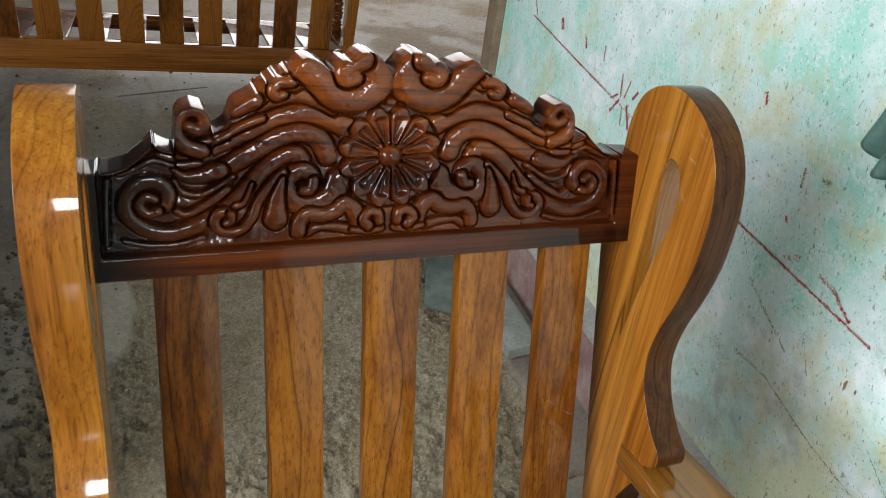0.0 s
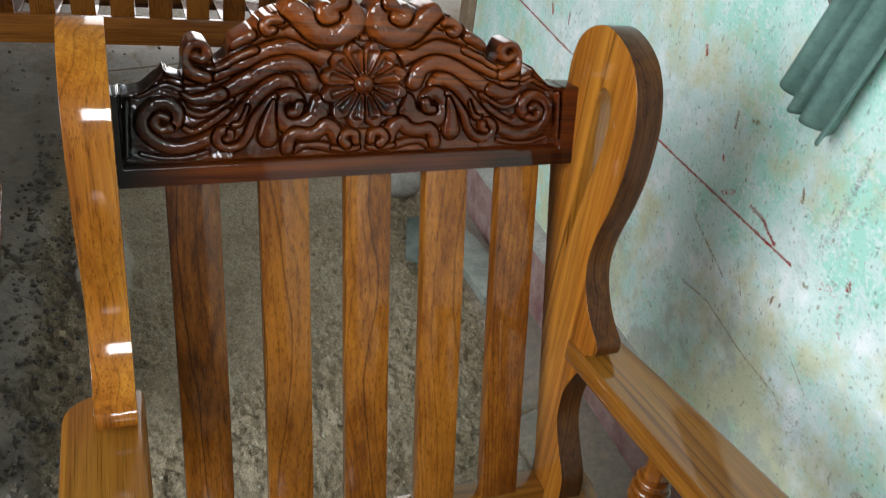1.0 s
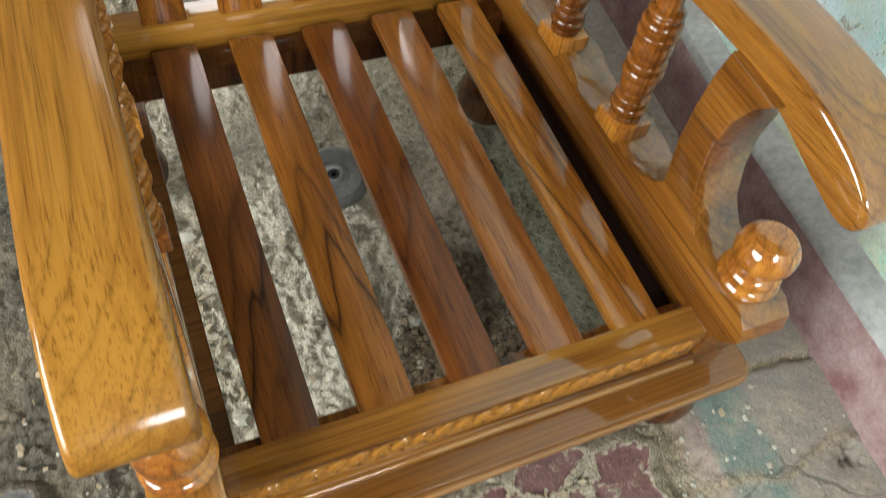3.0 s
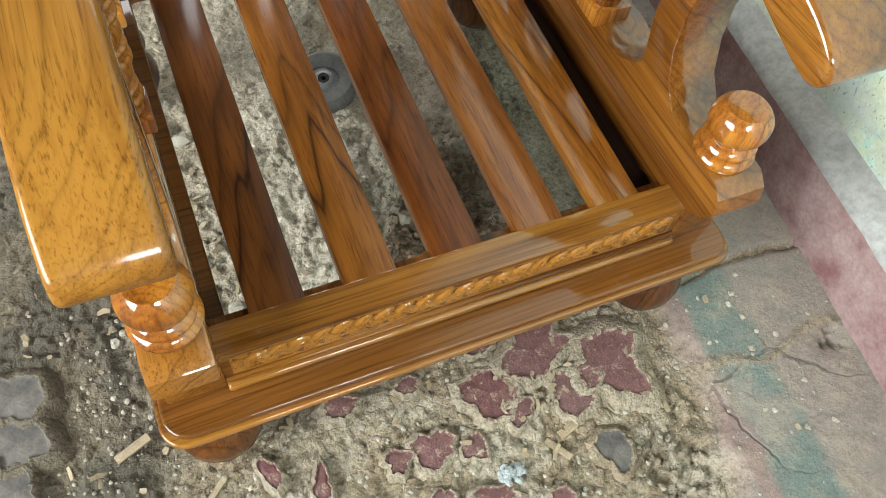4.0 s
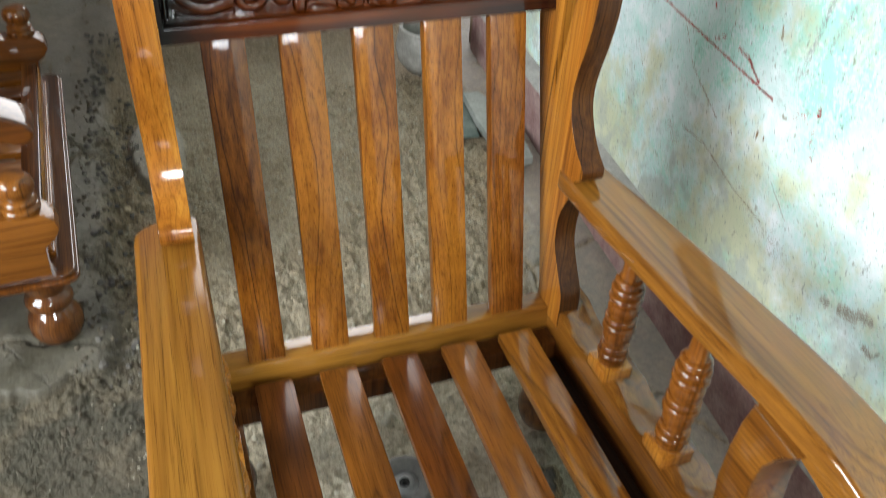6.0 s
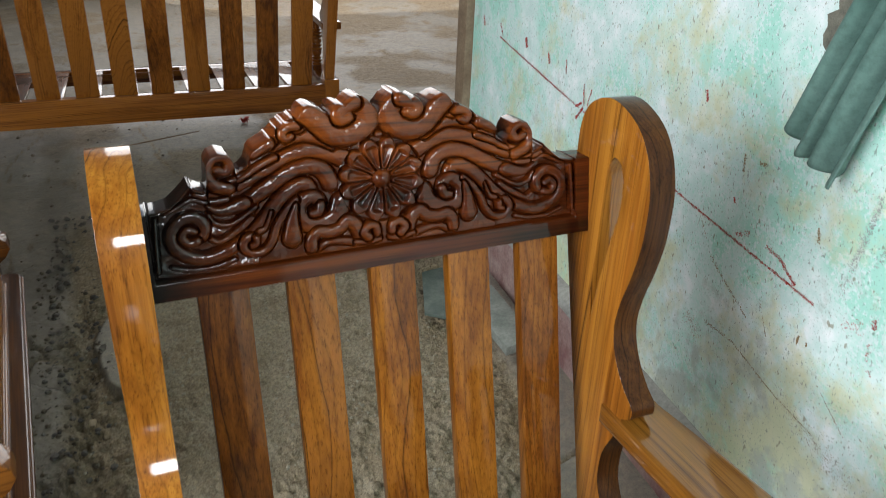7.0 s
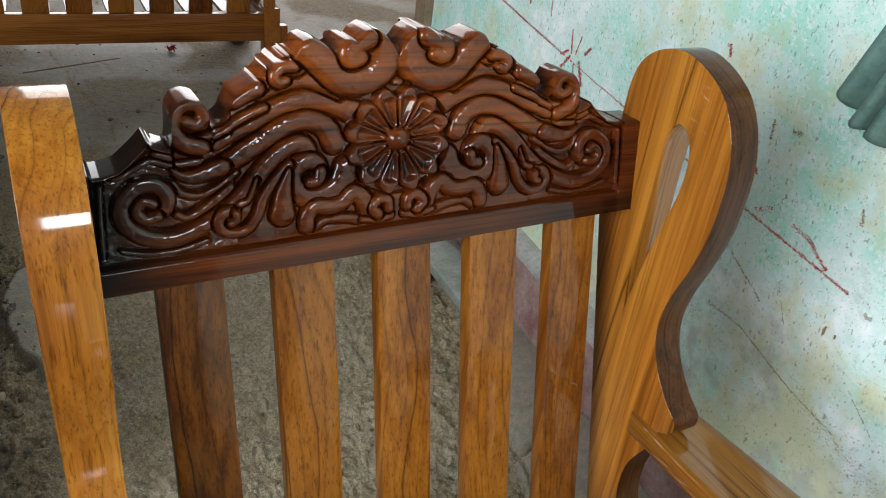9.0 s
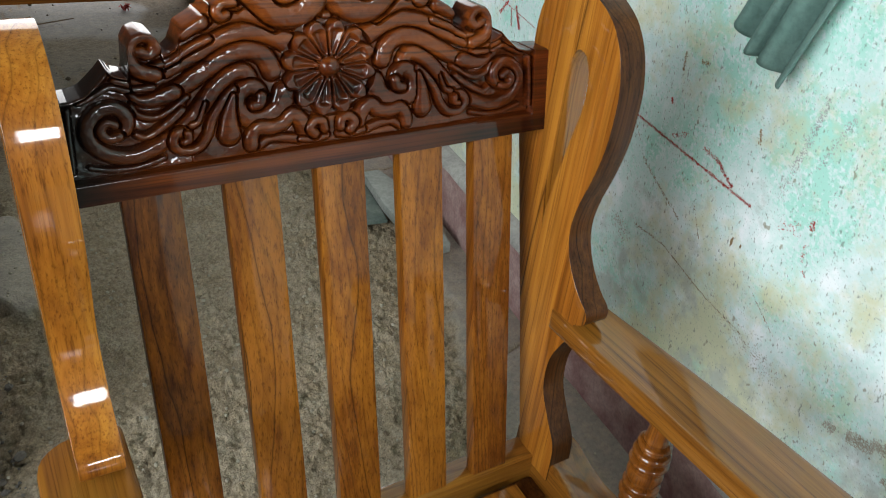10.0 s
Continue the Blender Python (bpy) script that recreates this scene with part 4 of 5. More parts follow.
SIDE = [(0.045, 0.232), (-0.665, 0.232), (-0.668, 0.300), (-0.690, 0.318), (-0.703, 0.340), (-0.698, 0.364), (-0.680, 0.378), (-0.640, 0.379), (-0.600, 0.379), (-0.574, 0.388), (-0.552, 0.412), (-0.538, 0.455), (-0.534, 0.500), (-0.540, 0.545), (-0.556, 0.580), (-0.575, 0.600), (-0.496, 0.606), (-0.489, 0.570), (-0.485, 0.520), (-0.485, 0.462), (-0.492, 0.424), (-0.494, 0.396), (-0.478, 0.380), (-0.455, 0.366), (-0.430, 0.361), (-0.408, 0.368), (-0.342, 0.368), (-0.320, 0.358), (-0.285, 0.353), (-0.250, 0.358), (-0.232, 0.368), (-0.166, 0.368), (-0.140, 0.358), (-0.100, 0.354), (-0.060, 0.362), (-0.030, 0.374), (0.045, 0.374)]
WING_EDGE = [(-0.045, 0.372), (-0.040, 0.411), (-0.016, 0.447), (0.007, 0.490), (0.008, 0.545), (-0.012, 0.594), (-0.024, 0.620), (-0.022, 0.632), (-0.040, 0.645), (-0.040, 0.664), (-0.021, 0.678), (0.001, 0.700), (0.019, 0.730), (0.026, 0.762), (0.021, 0.800), (0.007, 0.847), (-0.003, 0.894), (-0.005, 0.938), (-0.003, 0.969), (0.005, 0.998), (0.016, 1.020), (0.033, 1.040), (0.058, 1.055), (0.088, 1.064), (0.115, 1.063), (0.143, 1.051), (0.161, 1.032), (0.169, 1.005), (0.170, 0.975)]
SLOT = [(0.082, 0.990), (0.068, 0.989), (0.060, 0.980), (0.053, 0.960), (0.053, 0.921), (0.063, 0.875), (0.076, 0.805), (0.083, 0.758), (0.0835, 0.728), (0.089, 0.765), (0.092, 0.815), (0.093, 0.874), (0.094, 0.934), (0.092, 0.968)]
ARM = [(0.022, 0.598), (0.022, 0.630), (-0.150, 0.632), (-0.350, 0.635), (-0.500, 0.637), (-0.590, 0.631), (-0.650, 0.615), (-0.690, 0.594), (-0.706, 0.578), (-0.709, 0.562), (-0.698, 0.549), (-0.675, 0.548), (-0.630, 0.563), (-0.560, 0.588), (-0.480, 0.601), (-0.300, 0.603), (-0.100, 0.600)]


def mirror(bm):
    bmesh.ops.transform(bm, matrix=Matrix.Diagonal((-1, 1, 1, 1)), verts=bm.verts)
    bmesh.ops.reverse_faces(bm, faces=bm.faces)
    return bm


def shifted(bm, dx):
    bmesh.ops.translate(bm, vec=(dx, 0, 0), verts=bm.verts)
    return bm


def spindle_profile():
    prof = [(0.020, 0.0), (0.022, 0.004), (0.022, 0.012)]
    z = 0.012
    for r, h in ((0.019, 0.006), (0.026, 0.010), (0.019, 0.006), (0.024, 0.008), (0.018, 0.008), (0.023, 0.022), (0.027, 0.014), (0.020, 0.006), (0.026, 0.009), (0.020, 0.005), (0.025, 0.022), (0.021, 0.006), (0.027, 0.010), (0.020, 0.006), (0.026, 0.010), (0.019, 0.006), (0.023, 0.009), (0.017, 0.010)):
        prof += [(r * 0.90, z + h * 0.06), (r * 0.985, z + h * 0.3), (r, z + h * 0.5), (r * 0.985, z + h * 0.7), (r * 0.90, z + h * 0.94)]
        z += h
    prof += [(0.015, z + 0.004), (0.014, 0.215)]
    return prof


FINIAL = [(0.030, 0.0), (0.036, 0.003), (0.0375, 0.010), (0.034, 0.016), (0.029, 0.018), (0.033, 0.021), (0.034, 0.026), (0.031, 0.031), (0.0265, 0.034), (0.026, 0.037), (0.031, 0.041), (0.0355, 0.049), (0.037, 0.058), (0.0355, 0.067), (0.031, 0.075), (0.0255, 0.080), (0.024, 0.0815), (0.012, 0.0828), (0.002, 0.083)]
FOOT = [(0.030, 0.0), (0.040, 0.002), (0.050, 0.014), (0.056, 0.032), (0.057, 0.050), (0.052, 0.068), (0.042, 0.082), (0.038, 0.088), (0.043, 0.094), (0.049, 0.102), (0.050, 0.112), (0.046, 0.122), (0.038, 0.128), (0.036, 0.134), (0.042, 0.142), (0.044, 0.150), (0.044, 0.172)]
FOOT_BASE = 0.040


def carved_apron(a, b):
    """Low relief leaves along the front rail."""
    cols, rows = max(60, int((b - a) / 0.0012)), 38
    x, z = np.meshgrid(np.linspace(a, b, cols), np.linspace(0.2545, 0.2985, rows), indexing="ij")
    leaf = np.zeros_like(x)
    rng = random.Random(8)
    for i, cx in enumerate(np.arange(a + 0.012, b - 0.006, 0.0125)):
        up = 1 if i % 2 else -1
        cz = 0.2765 + up * rng.uniform(0.004, 0.009)
        turn = up * rng.uniform(0.35, 0.95)
        u = (x - cx) * math.cos(turn) + (z - cz) * math.sin(turn)
        v = -(x - cx) * math.sin(turn) + (z - cz) * math.cos(turn) + 14.0 * u * u * up
        body = np.clip(1.25 - np.hypot(u / rng.uniform(0.012, 0.016), v / rng.uniform(0.0045, 0.0062)), 0, 1) ** 0.5
        vein = 0.55 * np.exp(-(v / 0.0009) ** 2) * (np.abs(u) < 0.010)
        ribs = 0.25 * np.exp(-((np.abs(v) - 0.45 * np.mod(u, 0.005)) / 0.0007) ** 2)
        leaf = np.maximum(leaf, body - (vein + ribs) * (body > 0.2))
    edge = np.clip(np.minimum(z - 0.2545, 0.2985 - z) / 0.003, 0, 1)
    ends = np.clip(np.minimum(x - a, b - x) / 0.004, 0, 1)
    y = -0.6645 - 0.0050 * (np.clip(leaf, 0, 1.1) - 0.25 + 0.3 * fbm(x, z, 160.0, 2, 33)) * edge * ends
    bm = bmesh.new()
    vs = [[bm.verts.new((x[i, j], y[i, j], z[i, j])) for j in range(rows)] for i in range(cols)]
    for i in range(cols - 1):
        for j in range(rows - 1):
            bm.faces.new((vs[i][j], vs[i + 1][j], vs[i + 1][j + 1], vs[i][j + 1]))
    return bm


def rounded_rect(x0, x1, y0, y1, r, n=6):
    out = []
    for cx, cy, a in ((x1 - r, y1 - r, 0), (x0 + r, y1 - r, 90), (x0 + r, y0 + r, 180), (x1 - r, y0 + r, 270)):
        out += [(cx + r * math.cos(radians(a + 90 * k / n)), cy + r * math.sin(radians(a + 90 * k / n))) for k in range(n + 1)]
    return out


def seat(name, label, category, grow=0.0, slats=5, pitch=0.107, width=0.059, crest=True, group="", base_back=0.060, rail_low=0.300, base=True, posts=False, woods=None):
    """A slatted teak seat facing -y; grow widens it to each side."""
    root = new(name)
    tagged(root, label, category, group)
    woods = woods or {"x": teak["x"], "y": teak["y"], "z": teak["z"], "seat": teak_slat_y, "back": teak_slat_z, "side": teak_side}
    inner = IN + grow
    first = -(slats - 1) / 2
    # side frames, wings, arms, turned parts
    for sign in (-1, 1):
        flip = (lambda b: mirror(b)) if sign < 0 else (lambda b: b)
        part("side_frame", flip(shifted(plate([SIDE], "x", IN - 0.0022, IN + 0.066, 0.004), grow)), woods["side"], root)
        edge = [tuple(q) for q in spline(WING_EDGE, 4)] + [(0.170, 0.840), (0.085, 0.545), (0.030, 0.345), (0.030, 0.335), (-0.045, 0.335)]
        low, face = (1.0, IN) if not crest else (0.985, 0.302) if sign < 0 else (1.0, 0.2915)
        hole = [tuple(q) for q in spline(SLOT, 4, True)]
        loops = [[(q[0], 0.63 + (q[1] - 0.63) * low if q[1] > 0.63 else q[1]) for q in loop] for loop in (edge, hole)]
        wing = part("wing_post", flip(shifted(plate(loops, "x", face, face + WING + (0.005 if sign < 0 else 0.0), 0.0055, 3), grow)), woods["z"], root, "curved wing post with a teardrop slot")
        # Shade on this post's front edges is put into a darker teak.
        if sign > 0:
            wing.data.materials.append(teak_shaded)
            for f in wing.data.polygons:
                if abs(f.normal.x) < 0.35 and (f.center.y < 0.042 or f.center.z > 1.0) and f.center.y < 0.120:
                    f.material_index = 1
        arm = plate([[tuple(q) for q in spline(ARM[1:], 3)] + [ARM[0]]], "x", IN - 0.003, IN + 0.087, 0.008, 3)
        if crest and sign > 0:      # this arm was set on askew and splays outwards
            for v in arm.verts:
                a = float(np.interp(-v.co.y, [0.0, 0.08, 0.35, 0.51, 0.72], [0.285, 0.283, 0.291, 0.306, 0.318]))
                b = float(np.interp(-v.co.y, [0.0, 0.12, 0.29, 0.44, 0.72], [0.368, 0.383, 0.396, 0.404, 0.410]))
                v.co.x = a + (b - a) * (v.co.x - IN + 0.003) / 0.090
        elif crest:
            for x in (0.335, 0.345, 0.354, 0.362, 0.369, 0.375):
                bmesh.ops.bisect_plane(arm, geom=arm.verts[:] + arm.edges[:] + arm.faces[:], plane_co=(x, 0, 0), plane_no=(1, 0, 0))
            for v in arm.verts:
                if v.co.y > -0.03:
                    v.co.y += 0.016 * (v.co.y + 0.03) / 0.05 - 0.044 * (1 - math.sqrt(max(0.0, 1 - (max(0.0, v.co.x - 0.338) / 0.0455) ** 2))) * (v.co.y + 0.03) / 0.05
        part("armrest", flip(shifted(arm, grow)), woods["y"] if sign < 0 else woods["side"], root, "broad glossy armrest with a drooping end")
        for y in (-0.194, -0.371):
            x = IN + 0.016 + grow
            sp = part("spindle", flip(lathe(spindle_profile(), (x, y, 0.388))), teak_turned, root, "turned spindle with many rings")
            part("spindle_block", flip(beam((x - 0.027, y - 0.027, 0.366), (x + 0.027, y + 0.027, 0.390), 0.003)), woods["z"], sp)
        part("finial", flip(lathe(FINIAL, (IN + 0.031 + grow, -0.643, 0.378))), woods["z"], root, "turned ball finial")
        for y in (-0.640, -0.010):
            if posts and y > -0.1:
                part("back_leg", flip(shifted(beam((IN - 0.004, -0.020, FLOOR - 0.004), (IN + 0.100, 0.044, 0.300), 0.004), grow)), woods["z"], root, "straight square back leg")
                continue
            part("foot", flip(lathe([(r, z) for r, z in FOOT], (IN + 0.026 + grow, y, FOOT_BASE))), teak_foot, root, "turned bun foot")
    # base moulding
    for z0, z1, out, name_ in ((0.212, 0.223, 0.0, "base_board"), (0.223, 0.2325, -0.006, "base_moulding")) if base else ():
        # The moulding's browner teak stands in for its dark reflections.
        part(name_, plate([rounded_rect(-inner - 0.082 - out, inner + 0.082 + out, -0.716 - out, base_back + out, 0.030), rounded_rect(-inner + 0.02, inner - 0.02, -0.60, base_back - 0.06, 0.01)], "z", z0, z1, 0.0042, 3), teak_brown if name_ == "base_moulding" else woods["x"], root)
    # front rail with its carved band and mouldings
    part("front_rail", beam((-inner, -0.664, 0.2325), (inner, -0.622, 0.303), 0.004), woods["x"], root)
    part("carved_band", carved_apron(-inner + 0.012, inner - 0.012), teak_carved, root, "shallow carved leaf band")
    part("rail_moulding", beam((-inner + 0.002, -0.676, 0.2335), (inner - 0.002, -0.663, 0.2455), 0.005, 3), woods["x"], root)
    part("rail_bead", beam((-inner + 0.002, -0.670, 0.2465), (inner - 0.002, -0.663, 0.2525), 0.0025), woods["x"], root)
    part("back_rail", beam((-inner, -0.006, rail_low), (inner, 0.040, 0.352), 0.003), woods["x"], root)
    part("front_cleat", beam((-inner + 0.002, -0.6215, 0.262), (inner - 0.002, -0.606, 0.2865), 0.002), woods["seat"], root, "narrow cleat behind the front rail")
    # Added strip that paints the shaded gap black.
    part("side_cleat", beam((inner - 0.036, -0.620, 0.236), (inner, -0.052, 0.268), 0.002), gap_shade_mat, root, "added black strip standing for the shaded gap at the side frame")
    part("slat_bearer", beam((-inner, -0.050, 0.262), (inner, -0.008, 0.306), 0.003), teak_shaded, root, "bearer under the seat slats, coloured dark for the shade there")
    # seat and back slats
    for k in range(slats):
        c = (first + k) * pitch
        a = math.atan2(0.027, 0.600)
        part("seat_slat", beam((c * 1.018 - width * 0.54, -0.626, -0.018), (c * 1.018 + width * 0.54, -0.026, 0.0), 0.002, 2, pose(0, 0, 0.329) @ pose(0, -0.026, 0, math.degrees(a)) @ pose(0, 0.026, 0)), seat_woods[k] if crest else woods["seat"], root)
        lean = math.degrees(math.atan2(0.126, 0.53))
        part("back_slat", beam((c * 1.012 - width * 0.52, 0.0, 0.0), (c * 1.012 + width * 0.52, 0.020, 0.527), 0.0025, 2, pose(-0.004 * crest, 0.0, 0.3525, -lean)), back_woods[k] if crest else woods["back"], root)
    if crest:
        ob = new("carved_crest", crest_mesh())
        ob.parent = root
        tagged(ob, "dark stained crest rail carved with a flower and scrolls")
    else:
        part("top_rail", beam((-inner, 0.112, 0.868), (inner, 0.150, 0.960), 0.006), woods["x"], root)
    return root


dark_teak = {"x": teak_dark["x"], "y": teak_dark["y"], "z": teak_dark["z"], "seat": teak_slat_y, "back": teak_dark["z"], "side": teak_dark["y"]}
armchair = seat("armchair", "varnished teak armchair with a dark carved crest", "armchair", group="teak seats")
loveseat = seat("loveseat", "varnished teak two-seater standing sideways beside the armchair", "settee", grow=0.148, slats=8, pitch=0.103, crest=False, group="teak seats", woods=dark_teak)
loveseat.matrix_basis = pose(-1.292, 0.963, 0.0, 0, 0, 93.7)
settee = seat("settee", "long varnished teak settee seen from its slatted back", "settee", grow=0.72, slats=13, pitch=0.150, width=0.090, crest=False, group="teak seats", rail_low=0.235, base=False, posts=True, woods=dark_teak)
settee.matrix_basis = pose(-0.395, 2.87, 0.0, 0, 0, 178)


# ---------------------------------------------------------------- marks on the wall
def wall_patch(name, label, outline, material, out=0.0015):
    """A thin ragged patch lying on the painted wall; outline of (y, z)."""
    bm = bmesh.new()
    n = Vector((-math.cos(wall_turn), math.sin(wall_turn), 0))
    vs = [bm.verts.new(Vector((wall_x(y), y, z)) + n * out) for y, z in outline]
    f = bm.faces.new(vs)
    bmesh.ops.triangulate(bm, faces=[f])
    ob = finish(name, bm, material, wall_east, smooth=False)
    return tagged(ob, label)


def ragged(cy, cz, ry, rz, seed, n=18, wild=0.45):
    rng = random.Random(seed)
    return [(cy + ry * (1 - wild * rng.random()) * math.cos(2 * math.pi * k / n), cz + rz * (1 - wild * rng.random()) * math.sin(2 * math.pi * k / n)) for k in range(n)]


def chalk_strokes(name, label, strokes, seed, material=None):
    """Crumbly strokes: many small flakes along lines on the wall."""
    rng = random.Random(seed)
    bm = bmesh.new()
    n = Vector((-math.cos(wall_turn), math.sin(wall_turn), 0))
    for (y0, z0), (y1, z1), wide, cover in strokes:
        length = math.hypot(y1 - y0, z1 - z0)
        for _ in range(max(3, int(length * wide * 620000 * cover))):
            t, u = rng.random(), (rng.random() + rng.random() - 1) * 0.5 * wide
            y = y0 + (y1 - y0) * t - (z1 - z0) / length * u
            z = z0 + (z1 - z0) * t + (y1 - y0) / length * u
            r = rng.uniform(0.0004, 0.0015)
            a = rng.random() * 6.3
            vs = []
            for k in range(5):
                q = r * rng.uniform(0.6, 1.2)
                yy, zz = y + q * math.cos(a + k * 1.257), z + q * math.sin(a + k * 1.257)
                vs.append(bm.verts.new(Vector((wall_x(yy), yy, zz)) + n * (0.0016 + 0.0004 * rng.random())))
            bm.faces.new(vs)
    return tagged(finish(name, bm, material or chalk_red, wall_east, smooth=False), label)


line = lambda t: (1.60 + (0.075 - 1.60) * t, 0.808 + (0.679 - 0.808) * t - 0.010 * math.sin(math.pi * t))
chalk_strokes("chalk_line", "long slanting line of red chalk", [(line(a / 16), line((a + 1) / 16), 0.007 if a not in (6, 7, 8) else 0.004, 0.55 if a < 5 or a > 10 else 0.4) for a in range(16)], 3)
chalk_strokes("chalk_arrow", "smudged red chalk arrow head", [((0.125, 0.688), (0.175, 0.716), 0.010, 0.45), ((0.175, 0.716), (0.215, 0.722), 0.012, 0.3), ((0.30, 0.706), (0.26, 0.728), 0.012, 0.22)], 4)
chalk_strokes("chalk_star", "short red chalk strokes in a burst", [((0.972, 0.762), (0.985, 0.815), 0.007, 0.8), ((0.955, 0.765), (0.940, 0.812), 0.006, 0.7), ((0.975, 0.755), (1.01, 0.715), 0.010, 0.8), ((0.935, 0.755), (0.905, 0.705), 0.012, 0.9), ((0.915, 0.775), (0.895, 0.800), 0.010, 0.8), ((0.985, 0.765), (1.02, 0.745), 0.008, 0.7), ((0.955, 0.742), (0.945, 0.700), 0.006, 0.7)], 5)
chalk_strokes("chalk_flecks", "scattered flecks of red chalk", [((1.372, 0.822), (1.385, 0.850), 0.020, 0.9), ((1.205, 0.815), (1.220, 0.845), 0.012, 0.7), ((1.095, 0.815), (1.10, 0.850), 0.006, 0.8), ((1.745, 0.815), (1.755, 0.845), 0.016, 0.7), ((0.464, 0.920), (0.472, 0.942), 0.008, 0.9), ((0.322, 0.762), (0.328, 0.772), 0.008, 0.9), ((1.57, 0.815), (1.60, 0.85), 0.012, 0.4)], 6)
chalk_strokes("chalk_smudge", "smudged red chalk blots", [((-0.045, 0.722), (-0.050, 0.706), 0.012, 0.35), ((-0.030, 0.700), (0.010, 0.680), 0.030, 0.06), ((-0.050, 0.680), (-0.055, 0.650), 0.010, 0.12), ((-0.060, 0.638), (-0.072, 0.632), 0.006, 0.25)], 7)
rust = rough("rusty_stain", (0.20, 0.13, 0.06), (0.32, 0.22, 0.11), 60.0, 0.8, 0.001)
bare = rough("bare_brown_plaster", (0.36, 0.32, 0.25), (0.52, 0.49, 0.41), 50.0, 0.9, 0.003)
wall_patch("rust_spot", "small ochre rust spot", ragged(0.087, 0.600, 0.004, 0.012, 1, 12), rust)
wall_patch("rust_spot", "small ochre rust spot", ragged(0.066, 0.603, 0.003, 0.006, 2, 10), rust)
chalk_strokes("bare_plaster", "flaked scars of bare brown plaster", [((-0.245, 0.448), (-0.290, 0.462), 0.030, 0.75), ((-0.285, 0.470), (-0.320, 0.480), 0.024, 0.7), ((-0.205, 0.440), (-0.225, 0.436), 0.022, 0.6), ((-0.32, 0.43), (-0.345, 0.425), 0.018, 0.6), ((0.40, 0.47), (0.34, 0.44), 0.05, 0.10), ((0.10, 0.47), (-0.1, 0.43), 0.06, 0.05)], 21, bare)
chalk_strokes("rust_smears", "thin brown rust smears", [((0.322, 0.862), (0.318, 0.828), 0.007, 0.7), ((0.262, 0.862), (0.280, 0.858), 0.010, 0.6), ((0.108, 0.808), (0.100, 0.784), 0.007, 0.7), ((0.30, 0.60), (0.22, 0.565), 0.006, 0.35), ((0.36, 0.63), (0.30, 0.60), 0.010, 0.2)], 22, rust)
wall_patch("soot_patch", "sooty dark hollow in the plaster", ragged(0.155, 1.120, 0.055, 0.075, 40, 24, 0.35), rough("smoked_plaster", (0.10, 0.095, 0.075), (0.22, 0.20, 0.16), 40.0, 0.9, 0.004), 0.0018)
chalk_strokes("scratches", "thin dark scratches in the limewash", [((0.246, 0.496), (0.109, 0.467), 0.004, 0.5), ((0.109, 0.467), (0.0, 0.457), 0.003, 0.4), ((0.335, 0.488), (0.246, 0.496), 0.008, 0.25), ((0.20, 0.62), (0.16, 0.56), 0.002, 0.5), ((0.42, 0.70), (0.38, 0.655), 0.002, 0.5), ((0.02, 0.55), (-0.06, 0.50), 0.003, 0.35), ((0.62, 0.60), (0.55, 0.52), 0.003, 0.3)], 31, rust)
grey_smear = rough("grey_smear", (0.34, 0.36, 0.34), (0.50, 0.52, 0.49), 60.0, 0.8, 0.001)
chalk_strokes("grey_smears", "grey rubbed streaks under the cloth", [((0.005, 0.905), (0.022, 0.770), 0.018, 0.22), ((-0.045, 0.90), (-0.020, 0.800), 0.016, 0.15), ((0.02, 0.76), (0.03, 0.72), 0.02, 0.10)], 8, grey_smear)


# ---------------------------------------------------------------- hanging cloth
def hanging_cloth():
    cols, rows = 90, 70
    bm = bmesh.new()
    n = Vector((-math.cos(wall_turn), math.sin(wall_turn), 0))
    top = [(0.04, 1.42), (0.01, 1.43), (-0.03, 1.43), (-0.07, 1.42)]
    hem = [(0.198, 0.966), (0.170, 0.946), (0.140, 0.928), (0.128, 0.925), (0.096, 0.915), (0.060, 0.902)]
    grid = []
    for i in range(cols):
        u = i / (cols - 1)
        p = Vector((*[np.interp(u, np.linspace(0, 1, len(top)), [q[k] for q in top]) for k in (0, 1)], 0))
        q = Vector((*[np.interp(u, np.linspace(0, 1, len(hem)), [h[k] for h in hem]) for k in (0, 1)], 0))
        col = []
        for j in range(rows):
            t = j / (rows - 1)
            y, z = p.lerp(q, t)[:2]
            fold = abs(math.sin(math.pi * (u * 3.4 + 0.12 + 0.08 * math.sin(3 * t))))
            out = 0.008 + (0.016 + 0.030 * t) * fold ** 0.7 + 0.004 * math.sin(9 * u + 4 * t)
            col.append(bm.verts.new(Vector((wall_x(y), y, z)) + n * out))
        grid.append(col)
    for i in range(cols - 1):
        for j in range(rows - 1):
            bm.faces.new((grid[i][j], grid[i][j + 1], grid[i + 1][j + 1], grid[i + 1][j]))
    bmesh.ops.recalc_face_normals(bm, faces=bm.faces)
    ob = finish("cloth", bm, cloth_mat)
    thick = ob.modifiers.new("thickness", "SOLIDIFY")
    thick.thickness, thick.offset = 0.004, 0.0
    return tagged(ob, "folded grey-green cotton cloth hung on the wall", "cloth")


hanging_cloth()


